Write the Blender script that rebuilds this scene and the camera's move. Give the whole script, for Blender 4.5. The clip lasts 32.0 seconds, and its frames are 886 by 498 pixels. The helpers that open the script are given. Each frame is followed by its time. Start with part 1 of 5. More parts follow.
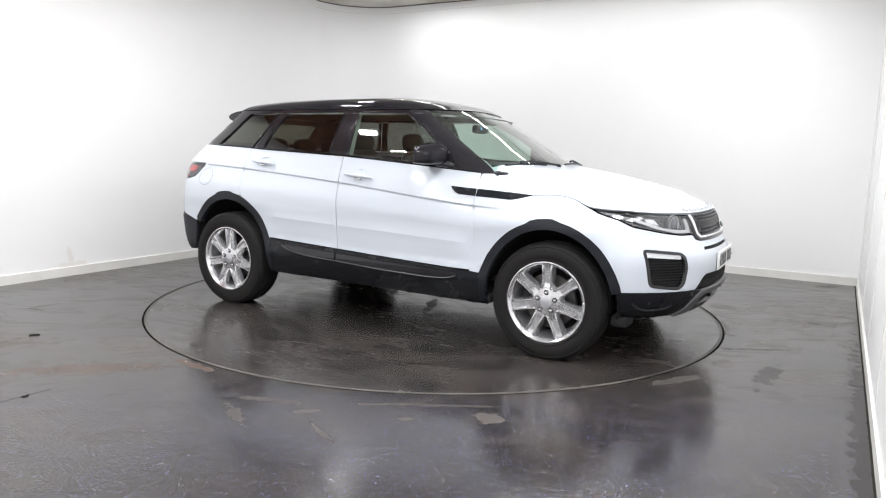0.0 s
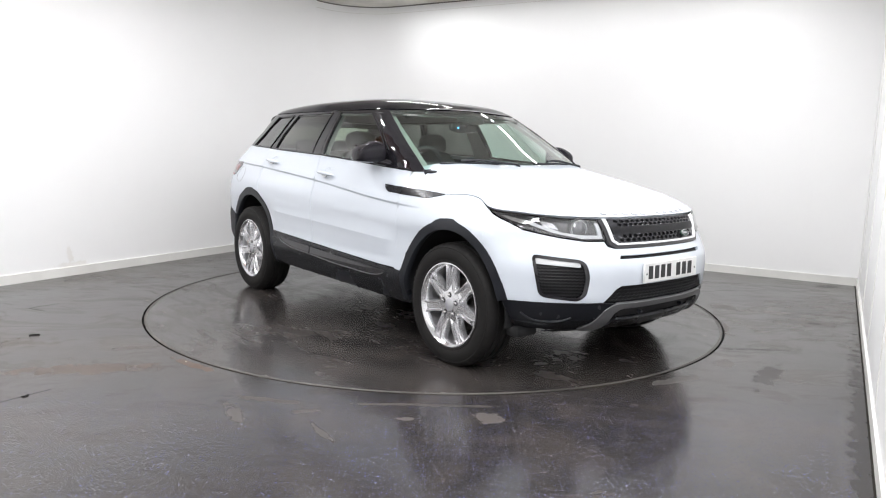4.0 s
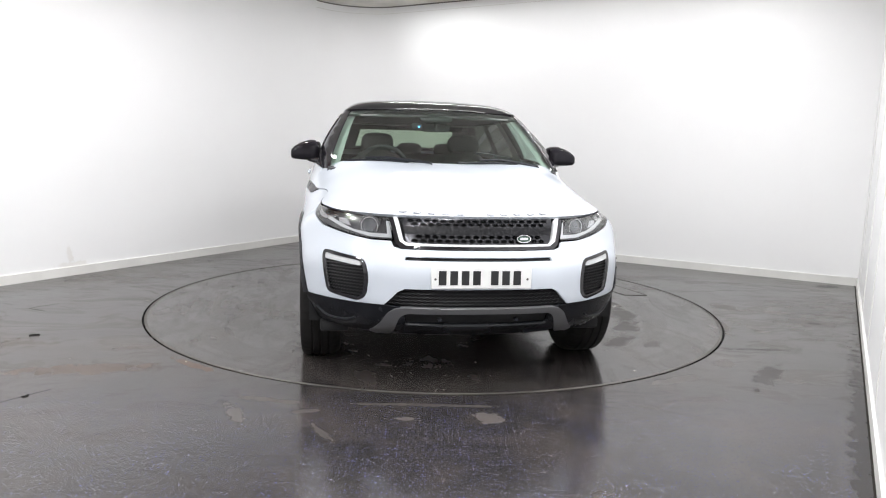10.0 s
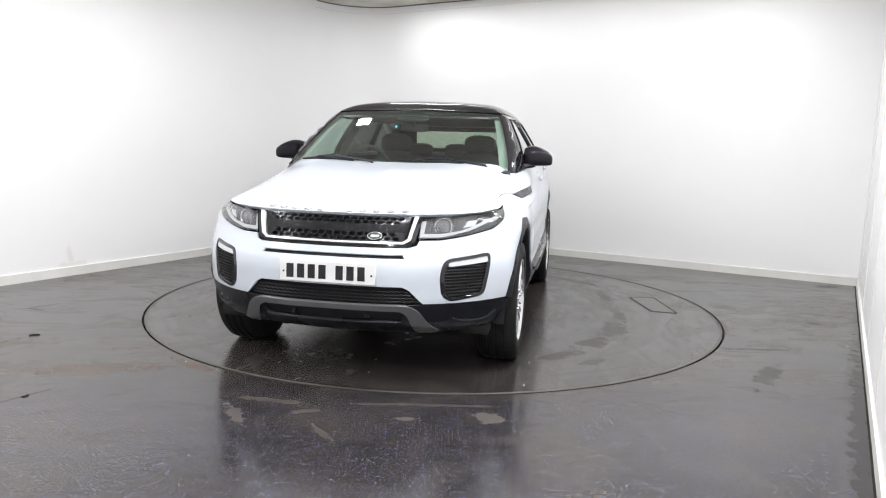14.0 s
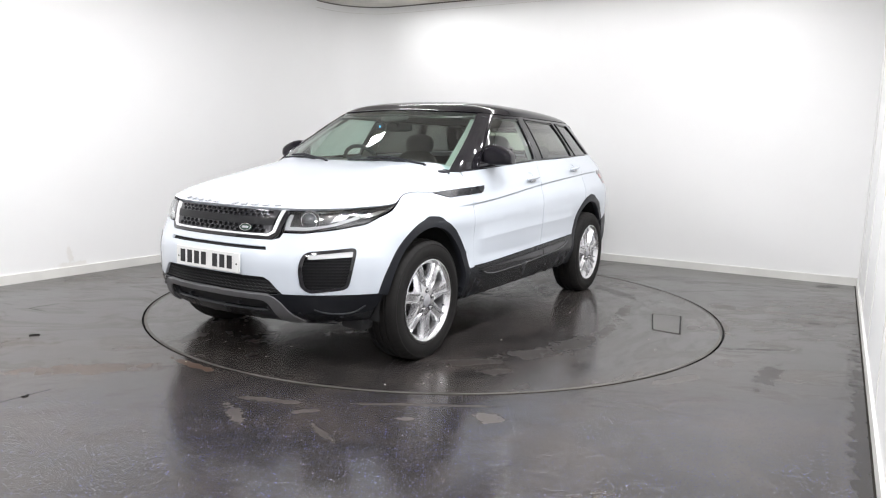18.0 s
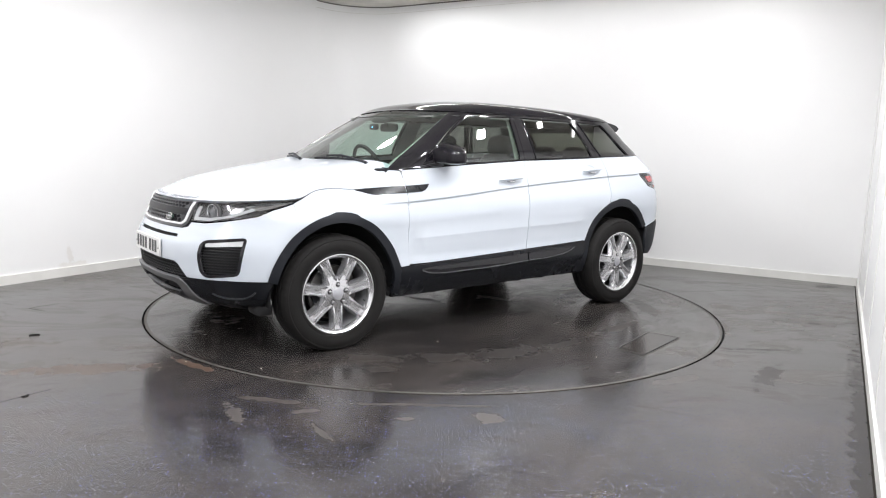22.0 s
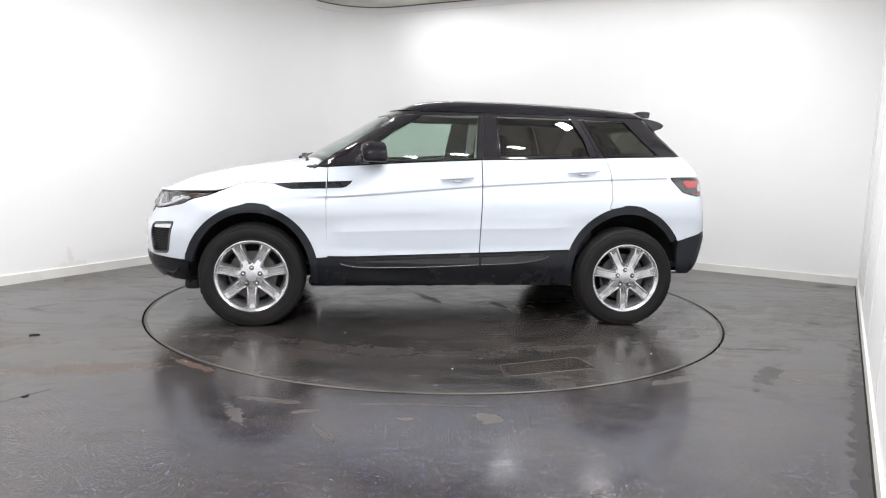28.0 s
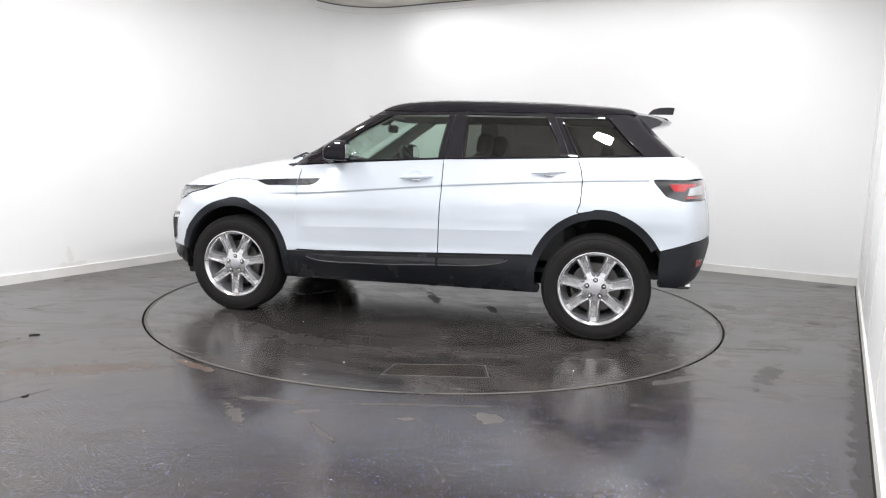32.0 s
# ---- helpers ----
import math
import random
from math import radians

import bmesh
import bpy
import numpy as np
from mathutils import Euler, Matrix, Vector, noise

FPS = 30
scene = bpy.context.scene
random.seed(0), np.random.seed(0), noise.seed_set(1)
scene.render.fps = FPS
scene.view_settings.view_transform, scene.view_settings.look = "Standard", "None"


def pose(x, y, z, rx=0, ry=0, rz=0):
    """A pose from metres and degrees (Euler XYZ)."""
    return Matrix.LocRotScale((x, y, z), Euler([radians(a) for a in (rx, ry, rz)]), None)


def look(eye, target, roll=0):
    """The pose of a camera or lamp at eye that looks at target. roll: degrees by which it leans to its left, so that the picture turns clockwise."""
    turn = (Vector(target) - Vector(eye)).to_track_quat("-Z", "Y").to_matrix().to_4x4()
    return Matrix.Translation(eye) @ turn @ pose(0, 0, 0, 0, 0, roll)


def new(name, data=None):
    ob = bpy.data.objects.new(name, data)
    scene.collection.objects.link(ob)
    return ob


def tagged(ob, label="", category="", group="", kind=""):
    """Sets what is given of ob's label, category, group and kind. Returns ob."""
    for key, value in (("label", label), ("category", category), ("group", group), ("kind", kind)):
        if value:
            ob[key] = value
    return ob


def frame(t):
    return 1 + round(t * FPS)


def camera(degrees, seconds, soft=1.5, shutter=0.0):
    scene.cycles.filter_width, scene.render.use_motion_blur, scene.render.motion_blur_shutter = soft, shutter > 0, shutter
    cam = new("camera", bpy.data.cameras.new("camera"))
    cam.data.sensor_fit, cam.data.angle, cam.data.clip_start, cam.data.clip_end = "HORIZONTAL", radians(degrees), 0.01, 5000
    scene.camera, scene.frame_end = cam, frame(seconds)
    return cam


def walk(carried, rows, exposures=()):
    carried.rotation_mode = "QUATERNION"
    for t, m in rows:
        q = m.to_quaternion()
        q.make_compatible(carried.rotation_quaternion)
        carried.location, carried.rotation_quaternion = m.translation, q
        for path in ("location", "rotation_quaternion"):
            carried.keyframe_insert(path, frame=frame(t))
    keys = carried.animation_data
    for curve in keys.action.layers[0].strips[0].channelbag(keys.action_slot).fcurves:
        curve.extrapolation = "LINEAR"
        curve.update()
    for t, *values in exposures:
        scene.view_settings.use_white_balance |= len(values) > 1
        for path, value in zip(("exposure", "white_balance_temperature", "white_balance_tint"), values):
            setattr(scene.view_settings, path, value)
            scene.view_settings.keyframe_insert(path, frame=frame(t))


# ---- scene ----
# ---------------------------------------------------------------- camera
cam = camera(64.914, 32.0, soft=1.1)
EYE = Vector((0.0, -5.666, 1.247))
AIM = EYE + Vector((math.sin(radians(0.546)) * math.cos(radians(8.117)), math.cos(radians(0.546)) * math.cos(radians(8.117)), -math.sin(radians(8.117))))
VIEW = look(EYE, AIM, 1.57)
walk(cam, [(0.0, VIEW), (32.0, VIEW)], exposures=[(0.0, 0.0), (32.0, 0.0)])

# ---------------------------------------------------------------- light
# The booth is turned by 30 degrees: P runs along its back wall, Q towards it.
PX, QX = Vector((0.866, -0.5, 0)), Vector((0.5, 0.866, 0))
LEFT, RIGHT, BACK, FRONT, CEIL = -3.28, 3.075, 3.16, -7.4, 3.125


def room(p, q, z=0.0):
    """A place in the world from the booth's own axes."""
    v = PX * p + QX * q
    return Vector((v.x, v.y, z))


world = bpy.data.worlds.new("world")
scene.world = world
world.use_nodes = True
world.node_tree.nodes["Background"].inputs[0].default_value = (0.8, 0.85, 0.9, 1)
world.node_tree.nodes["Background"].inputs[1].default_value = 0.02
# two rows of small panels along the booth, then tubes added by its back wall: p, q, length, width, watts
LAMP_PLACES = [(-1.5, 0.26 - 0.98 * k, 0.22, 0.1, (13.5, 19.5)[k] if k < 2 else 25) for k in range(8)]
LAMP_PLACES += [(1.93, 1.69 - 0.87 * k, 0.22, 0.1, (9.5, 17)[k] if k < 2 else 26) for k in range(10)]
# fill tubes with no known source, added to brighten the back wall's top
LAMP_PLACES += [(p, 2.5, 1.1, 0.06, w) for p, w in ((-1.75, 11), (-0.55, 4.8), (0.65, 4.8), (1.9, 4))]


def ceiling_light_source(p, q, long, wide, watts):
    data = bpy.data.lights.new("lamp_light", "AREA")
    data.shape, data.size, data.size_y, data.energy, data.color = "RECTANGLE", long, wide, watts, (0.975, 0.98, 1.0)
    ob = new("lamp_light", data)
    ob.matrix_world = Matrix.Translation(room(p, q, CEIL - 0.045)) @ pose(0, 0, 0, 0, 0, -30)
    return ob


for place in LAMP_PLACES:
    ceiling_light_source(*place)
# ---------------------------------------------------------------- materials
def material(name, color, rough=0.5, metal=0.0, coat=0.0, spec=0.5):
    m = bpy.data.materials.new(name)
    m.use_nodes = True
    b = m.node_tree.nodes["Principled BSDF"]
    b.inputs["Base Color"].default_value = (*color, 1)
    b.inputs["Roughness"].default_value = rough
    b.inputs["Metallic"].default_value = metal
    b.inputs["Coat Weight"].default_value = coat
    b.inputs["Coat Roughness"].default_value = 0.08
    b.inputs["Specular IOR Level"].default_value = spec
    return m


def node(m, kind, **values):
    n = m.node_tree.nodes.new(kind)
    for key, v in values.items():
        n.inputs[key].default_value = v
    return n


def link(m, a, b):
    m.node_tree.links.new(a, b)


def coords(m, scale=(1, 1, 1)):
    tc = m.node_tree.nodes.new("ShaderNodeTexCoord")
    mp = m.node_tree.nodes.new("ShaderNodeMapping")
    mp.inputs["Scale"].default_value = scale
    link(m, tc.outputs["Object"], mp.inputs["Vector"])
    return mp.outputs["Vector"]


def noise_tex(m, vec, scale, detail=4.0, rough=0.6, distort=0.0):
    n = node(m, "ShaderNodeTexNoise", Scale=scale, Detail=detail, Roughness=rough, Distortion=distort)
    link(m, vec, n.inputs["Vector"])
    return n.outputs["Fac"]


def ramp(m, fac, stops):
    r = m.node_tree.nodes.new("ShaderNodeValToRGB")
    e = r.color_ramp.elements
    while len(e) < len(stops):
        e.new(0.5)
    for el, (at, c) in zip(e, stops):
        el.position, el.color = at, ((*c, 1) if len(c) == 3 else c)
    link(m, fac, r.inputs["Fac"])
    return r.outputs["Color"]


def grey(v):
    return (v, v, v)


def mix_color(m, fac, a, b, kind="MIX"):
    n = m.node_tree.nodes.new("ShaderNodeMix")
    n.data_type, n.blend_type = "RGBA", kind
    for sock, v in ((n.inputs[0], fac), (n.inputs[6], a), (n.inputs[7], b)):
        if isinstance(v, (int, float)):
            sock.default_value = v
        elif isinstance(v, tuple):
            sock.default_value = (*v, 1)
        else:
            link(m, v, sock)
    return n.outputs[2]


def bump(m, height, strength, distance=0.01, chain=None):
    b = node(m, "ShaderNodeBump", Strength=strength, Distance=distance)
    link(m, height, b.inputs["Height"])
    if chain is not None:
        link(m, chain, b.inputs["Normal"])
    return b.outputs["Normal"]


def bsdf(m):
    return m.node_tree.nodes["Principled BSDF"].inputs


def worn(name, color, rough, metal=0.0, coat=0.0, grain=300.0, amount=0.12, relief=0.06, spec=0.5):
    """A plain surface with blotches, fine grain and uneven gloss."""
    m = material(name, color, rough, metal, coat, spec)
    v = coords(m)
    big, fine = noise_tex(m, v, 3.0), noise_tex(m, v, grain, 2.0)
    dark = tuple(c * (1 - amount) for c in color)
    light = tuple(min(1, c * (1 + amount)) for c in color)
    link(m, ramp(m, big, [(0.3, dark), (0.7, light)]), bsdf(m)["Base Color"])
    link(m, ramp(m, big, [(0.3, grey(max(0.02, rough * 0.85))), (0.7, grey(min(1, rough * 1.15)))]), bsdf(m)["Roughness"])
    if relief:
        link(m, bump(m, fine, relief, 0.002), bsdf(m)["Normal"])
    return m


def stain(m, vec, x, y, a, b, turn, rough_edge, z=0.0, c=1.0):
    """1 inside a ragged oval patch, 0 outside."""
    mp = m.node_tree.nodes.new("ShaderNodeMapping")
    mp.vector_type = "TEXTURE"
    mp.inputs["Location"].default_value, mp.inputs["Rotation"].default_value, mp.inputs["Scale"].default_value = (x, y, z), (0, 0, radians(turn)), (a, b, c)
    link(m, vec, mp.inputs["Vector"])
    ln = m.node_tree.nodes.new("ShaderNodeVectorMath")
    ln.operation = "LENGTH"
    link(m, mp.outputs["Vector"], ln.inputs[0])
    add = m.node_tree.nodes.new("ShaderNodeMath")
    add.operation = "ADD"
    link(m, ln.outputs["Value"], add.inputs[0])
    link(m, rough_edge, add.inputs[1])
    return ramp(m, add.outputs[0], [(0.7, grey(0.75)), (1.0, grey(0))])


def floor_material(name, stains, specks=True):
    """Dark safety vinyl with small pale and blue specks, wet and silted in patches."""
    m = material(name, (0.03, 0.03, 0.032), 0.2)
    v = coords(m)
    wet = noise_tex(m, v, 0.5, 6.0, 0.6, 0.6)
    silt = noise_tex(m, v, 1.5, 8.0 if specks else 4.0, 0.64 if specks else 0.5, 1.2)
    fine = noise_tex(m, coords(m, (2.0, 6.0, 1.0)), 1.6, 8.0 if specks else 4.0, 0.7 if specks else 0.5, 0.8)
    color = ramp(m, silt, [(0.3, (0.025, 0.0228, 0.0225)), (0.5, (0.033, 0.0295, 0.029)), (0.62, (0.05, 0.0425, 0.0395)), (0.78, (0.038, 0.033, 0.031))])
    mud = ramp(m, fine, [(0.5, grey(0)), (0.64, grey(0.6)), (0.78, grey(0.2))])
    muddy = ramp(m, wet, [(0.46, grey(0)), (0.62, grey(1))])
    color = mix_color(m, mix_color(m, 1.0, mud, muddy, "MULTIPLY"), color, (0.078, 0.063, 0.054) if specks else (0.05, 0.044, 0.041))
    # silt hides the specks away from the way in
    far = m.node_tree.nodes.new("ShaderNodeSeparateXYZ")
    link(m, v, far.inputs[0])
    near = m.node_tree.nodes.new("ShaderNodeMath")
    near.operation = "MULTIPLY_ADD"
    near.inputs[1].default_value, near.inputs[2].default_value = -0.9, -1.9
    link(m, far.outputs[1], near.inputs[0])
    edge = m.node_tree.nodes.new("ShaderNodeMath")
    edge.operation = "ADD"
    link(m, near.outputs[0], edge.inputs[0])
    link(m, silt, edge.inputs[1])
    if specks:
        for scale, size, share, glow in ((40.0, 0.1, 0.6, 0.75), (64.0, 0.12, 0.5, 0.66), (105.0, 0.16, 0.5, 0.5)):
            flecks = m.node_tree.nodes.new("ShaderNodeTexVoronoi")
            flecks.voronoi_dimensions = "2D"
            flecks.inputs["Scale"].default_value = scale
            link(m, v, flecks.inputs["Vector"])
            sep = m.node_tree.nodes.new("ShaderNodeSeparateColor")
            link(m, flecks.outputs["Color"], sep.inputs[0])
            # each fleck has its own size
            grow = m.node_tree.nodes.new("ShaderNodeMath")
            grow.operation = "MULTIPLY_ADD"
            grow.inputs[1].default_value, grow.inputs[2].default_value = 1.3, 0.35
            link(m, sep.outputs[2], grow.inputs[0])
            away = m.node_tree.nodes.new("ShaderNodeMath")
            away.operation = "DIVIDE"
            link(m, flecks.outputs["Distance"], away.inputs[0])
            link(m, grow.outputs[0], away.inputs[1])
            spot = ramp(m, away.outputs[0], [(0.0, grey(glow)), (size * 0.6, grey(glow)), (size, grey(0))])
            some = ramp(m, sep.outputs[0], [(share, grey(0)), (share + 0.04, grey(0.35)), (0.98, grey(1))])
            tint = ramp(m, sep.outputs[1], [(0.0, (0.34, 0.34, 0.42)), (0.3, (0.16, 0.19, 0.68)), (0.6, (0.22, 0.25, 0.64)), (0.9, (0.56, 0.56, 0.66))])
            mask = mix_color(m, 1.0, spot, some, "MULTIPLY")
            mask = mix_color(m, 1.0, mask, ramp(m, silt, [(0.46, grey(1)), (0.64, grey(0.35))]), "MULTIPLY")
            mask = mix_color(m, 1.0, mask, ramp(m, edge.outputs[0], [(0.4, grey(0.0)), (0.85, grey(1))]), "MULTIPLY")
            color = mix_color(m, mask, color, tint)
    k = 1.0 if specks else 1.1
    film = ramp(m, wet, [(0.3, grey(0.11 * k)), (0.5, grey(0.15 * k)), (0.68, grey(0.23 * k))])
    streak = ramp(m, silt, [(0.42, grey(0.0)), (0.6, grey(0.04 * k)), (0.78, grey(0.12 * k))])
    smear = ramp(m, fine, [(0.45, grey(0.0)), (0.75, grey(0.08 * k))])
    rough = mix_color(m, 1.0, mix_color(m, 1.0, film, streak, "ADD"), smear, "ADD")
    # drying puddle edges
    patch = ramp(m, noise_tex(m, coords(m, (0.8, 1.7, 1.0)), 1.3, 7.0 if specks else 5.0, 0.62 if specks else 0.52, 1.4), [(0.55, grey(0)), (0.57, grey(0.4)), (0.63, grey(0.3)), (0.68, grey(0))])
    if specks:
        patch = mix_color(m, 1.0, patch, ramp(m, edge.outputs[0], [(0.45, grey(0.9)), (0.95, grey(0.2))]), "MULTIPLY")
    color = mix_color(m, patch, color, (0.078, 0.063, 0.053) if specks else (0.056, 0.047, 0.042))
    rough = mix_color(m, patch, rough, grey(0.38 if specks else 0.32))
    shine = mix_color(m, patch, grey(0.55 if specks else 0.8), grey(0.18 if specks else 0.4))
    mudmask = mix_color(m, 1.0, mud, muddy, "MULTIPLY")
    shine = mix_color(m, mudmask, shine, grey(0.1))
    if not specks:
        # water drawn out along the turning
        sp = m.node_tree.nodes.new("ShaderNodeSeparateXYZ")
        link(m, v, sp.inputs[0])
        polar = m.node_tree.nodes.new("ShaderNodeCombineXYZ")
        for k, kind in ((0, "ARCTAN2"), (1, "LENGTH")):
            if kind == "LENGTH":
                q = m.node_tree.nodes.new("ShaderNodeVectorMath")
                q.operation = kind
                link(m, v, q.inputs[0])
                link(m, q.outputs["Value"], polar.inputs[1])
            else:
                q = m.node_tree.nodes.new("ShaderNodeMath")
                q.operation = kind
                link(m, sp.outputs[1], q.inputs[0])
                link(m, sp.outputs[0], q.inputs[1])
                link(m, q.outputs[0], polar.inputs[0])
        mp = m.node_tree.nodes.new("ShaderNodeMapping")
        mp.inputs["Scale"].default_value = (1.0, 3.4, 1.0)
        link(m, polar.outputs[0], mp.inputs["Vector"])
        swirl = ramp(m, noise_tex(m, mp.outputs["Vector"], 1.5, 4.5, 0.55, 0.4), [(0.5, grey(0)), (0.55, grey(0.45)), (0.64, grey(0.55)), (0.7, grey(0.1))])
        color = mix_color(m, swirl, color, (0.062, 0.055, 0.051))
        rough = mix_color(m, swirl, rough, grey(0.24))
        shine = mix_color(m, swirl, shine, grey(0.4))
    for x, y, a, b, turn, tone, dry in stains:
        k = stain(m, v, x, y, a, b, turn, ramp(m, noise_tex(m, v, 11.0, 6.0, 0.62), [(0.34, grey(0)), (0.66, grey(0.6))]))
        color = mix_color(m, k, color, tone)
        rough = mix_color(m, k, rough, grey(dry))
        shine = mix_color(m, k, shine, grey(0.2))
    link(m, color, bsdf(m)["Base Color"])
    link(m, rough, bsdf(m)["Roughness"])
    link(m, shine, bsdf(m)["Specular IOR Level"])
    link(m, bump(m, wet, 0.05, 0.02), bsdf(m)["Normal"])
    return m


def wall_material():
    m = material("white_wall_sheet", (0.8, 0.8, 0.79), 0.45)
    v = coords(m)
    blot = noise_tex(m, v, 0.7, 5.0, 0.6)
    link(m, ramp(m, blot, [(0.3, (0.885, 0.88, 0.877)), (0.7, (0.91, 0.908, 0.905))]), bsdf(m)["Base Color"])
    link(m, bump(m, noise_tex(m, v, 40.0, 3.0), 0.03, 0.003), bsdf(m)["Normal"])
    return m


def scuffed(m, marks):
    """Adds faint brown scuffs at places on a wall."""
    v = coords(m)
    color = bsdf(m)["Base Color"].links[0].from_socket
    edge = ramp(m, noise_tex(m, v, 14.0, 6.0), [(0.3, grey(0)), (0.7, grey(0.7))])
    for x, y, z, a, b in marks:
        k = stain(m, v, x, y, a, a, 0, edge, z, b)
        color = mix_color(m, k, color, (0.8, 0.78, 0.75))
    link(m, color, bsdf(m)["Base Color"])
    return m


def glass(name, tint, rough=0.0, shine=0.075):
    """A pane: clear gloss over tinted transparency."""
    m = bpy.data.materials.new(name)
    m.use_nodes = True
    t = m.node_tree
    t.nodes.remove(t.nodes["Principled BSDF"])
    out = t.nodes["Material Output"]
    tr = node(m, "ShaderNodeBsdfTransparent", Color=(*tint, 1))
    gl = node(m, "ShaderNodeBsdfGlossy", Color=(1, 1, 1, 1), Roughness=rough)
    lw = node(m, "ShaderNodeLayerWeight", Blend=0.5)
    power = m.node_tree.nodes.new("ShaderNodeMath")
    power.operation = "POWER"
    power.inputs[1].default_value = 4.0
    link(m, lw.outputs["Facing"], power.inputs[0])
    fr = m.node_tree.nodes.new("ShaderNodeMath")
    fr.operation = "MULTIPLY_ADD"
    fr.inputs[1].default_value, fr.inputs[2].default_value = 0.9, shine
    link(m, power.outputs[0], fr.inputs[0])
    mx = t.nodes.new("ShaderNodeMixShader")
    link(m, fr.outputs[0], mx.inputs[0])
    link(m, tr.outputs[0], mx.inputs[1])
    link(m, gl.outputs[0], mx.inputs[2])
    link(m, mx.outputs[0], out.inputs[0])
    return m


def emitter(name, color, strength):
    m = material(name, color, 0.4)
    bsdf(m)["Emission Color"].default_value = (*color, 1)
    bsdf(m)["Emission Strength"].default_value = strength
    return m


FLOOR = floor_material("wet_speckled_floor", [(1.95, -1.77, 0.11, 0.42, -33, (0.026, 0.023, 0.022), 0.36), (0.27, -2.53, 0.1, 0.14, 40, (0.11, 0.098, 0.09), 0.4),
                                              (-0.12, -2.57, 0.09, 0.05, 0, (0.1, 0.09, 0.083), 0.4), (-0.92, -2.55, 0.06, 0.28, 30, (0.09, 0.08, 0.074), 0.36), (-0.5, -2.72, 0.035, 0.2, 35, (0.07, 0.063, 0.058), 0.34),
                                              (-0.8, -2.36, 0.3, 0.045, -8, (0.075, 0.066, 0.06), 0.36), (0.0, -2.38, 0.7, 0.03, 0, (0.07, 0.062, 0.056), 0.36), (-0.62, -2.5, 0.12, 0.05, 10, (0.085, 0.076, 0.07), 0.4), (1.78, -1.56, 0.2, 0.09, 35, (0.09, 0.082, 0.078), 0.38), (1.36, -1.9, 0.3, 0.07, 28, (0.085, 0.078, 0.073), 0.36), (2.14, -0.66, 0.07, 0.4, -12, (0.085, 0.075, 0.068), 0.4),
                                              (2.42, 0.06, 0.16, 0.2, 20, (0.085, 0.075, 0.068), 0.4), (2.14, -1.23, 0.32, 0.05, 0, (0.024, 0.021, 0.02), 0.36), (2.9, -0.46, 0.09, 0.07, 0, (0.02, 0.018, 0.017), 0.4), (3.9, 1.12, 0.22, 0.12, 20, (0.02, 0.018, 0.017), 0.4), (1.75, -0.9, 0.3, 0.1, 25, (0.085, 0.078, 0.073), 0.36), 
                                              (-2.9, -1.6, 0.9, 0.2, 15, (0.075, 0.054, 0.043), 0.3), (-1.9, -1.95, 0.7, 0.16, 12, (0.08, 0.056, 0.044), 0.32), (-1.36, -1.84, 0.3, 0.05, -36, (0.1, 0.064, 0.045), 0.42), (1.86, -2.83, 0.085, 3.2, -30, (0.024, 0.021, 0.02), 0.34)])
DECK = floor_material("wet_turntable_deck", [(-1.35, 1.1, 0.12, 0.6, -40, (0.03, 0.026, 0.025), 0.36), (1.2, -0.9, 0.5, 0.12, 30, (0.028, 0.025, 0.024), 0.34),
                                             (-0.62, 1.39, 0.42, 0.09, 10, (0.045, 0.039, 0.036), 0.4), (0.03, 1.48, 0.36, 0.08, 4, (0.04, 0.035, 0.032), 0.4), (0.52, 1.42, 0.42, 0.18, -12, (0.04, 0.035, 0.032), 0.42),
                                             (0.92, 1.28, 0.32, 0.15, -28, (0.042, 0.036, 0.033), 0.42), (1.3, 1.06, 0.32, 0.11, -42, (0.042, 0.036, 0.033), 0.42), (1.36, 1.26, 0.17, 0.08, -40, (0.045, 0.039, 0.036), 0.4),
                                             (0.04, -0.12, 0.36, 0.07, 115, (0.022, 0.019, 0.018), 0.5), (-0.5, 0.14, 0.22, 0.06, 112, (0.022, 0.019, 0.018), 0.5)], False)
WALL = scuffed(wall_material(), [(-3.38, 0.71, 0.19, 0.05, 0.16), (-3.38, 0.71, 0.10, 0.3, 0.05)])
CEILING = worn("grey_beige_ceiling", (0.7, 0.675, 0.63), 0.8, amount=0.15, relief=0.2, grain=60)
SKIRT = worn("white_skirting", (0.76, 0.75, 0.72), 0.4, amount=0.06)
WHITE = worn("white_car_paint", (0.575, 0.615, 0.672), 0.45, coat=1.0, amount=0.012, relief=0.0, spec=0.2)
bsdf(WHITE)["Coat Roughness"].default_value = 0.14
BLACK = worn("black_gloss_paint", (0.013, 0.012, 0.015), 0.06, coat=0.2, amount=0.2, relief=0.0)
ROOF_PAINT = worn("black_roof_paint", (0.013, 0.012, 0.015), 0.05, coat=0.0, amount=0.2, relief=0.0, spec=0.16)
TRIM = worn("black_grained_plastic", (0.0135, 0.0148, 0.019), 0.42, amount=0.2, grain=500, relief=0.15, spec=0.25)
RIM_EDGE = worn("dusty_steel_edge", (0.085, 0.079, 0.072), 0.5, metal=0.2, amount=0.45, grain=40)
STAINED = worn("brown_stained_board", (0.34, 0.17, 0.105), 0.7, amount=0.3, grain=30)
# the shade of the ceiling gap, put into a plain grey
SHADOW_GAP = worn("shaded_gap_grey", (0.2, 0.19, 0.18), 0.9, amount=0.15)
RUBBER = worn("tyre_rubber", (0.012, 0.0112, 0.0108), 0.7, amount=0.35, grain=220, relief=0.3, spec=0.22)
ALLOY = worn("bright_alloy", (0.66, 0.66, 0.675), 0.2, metal=0.85, amount=0.05, relief=0.0)
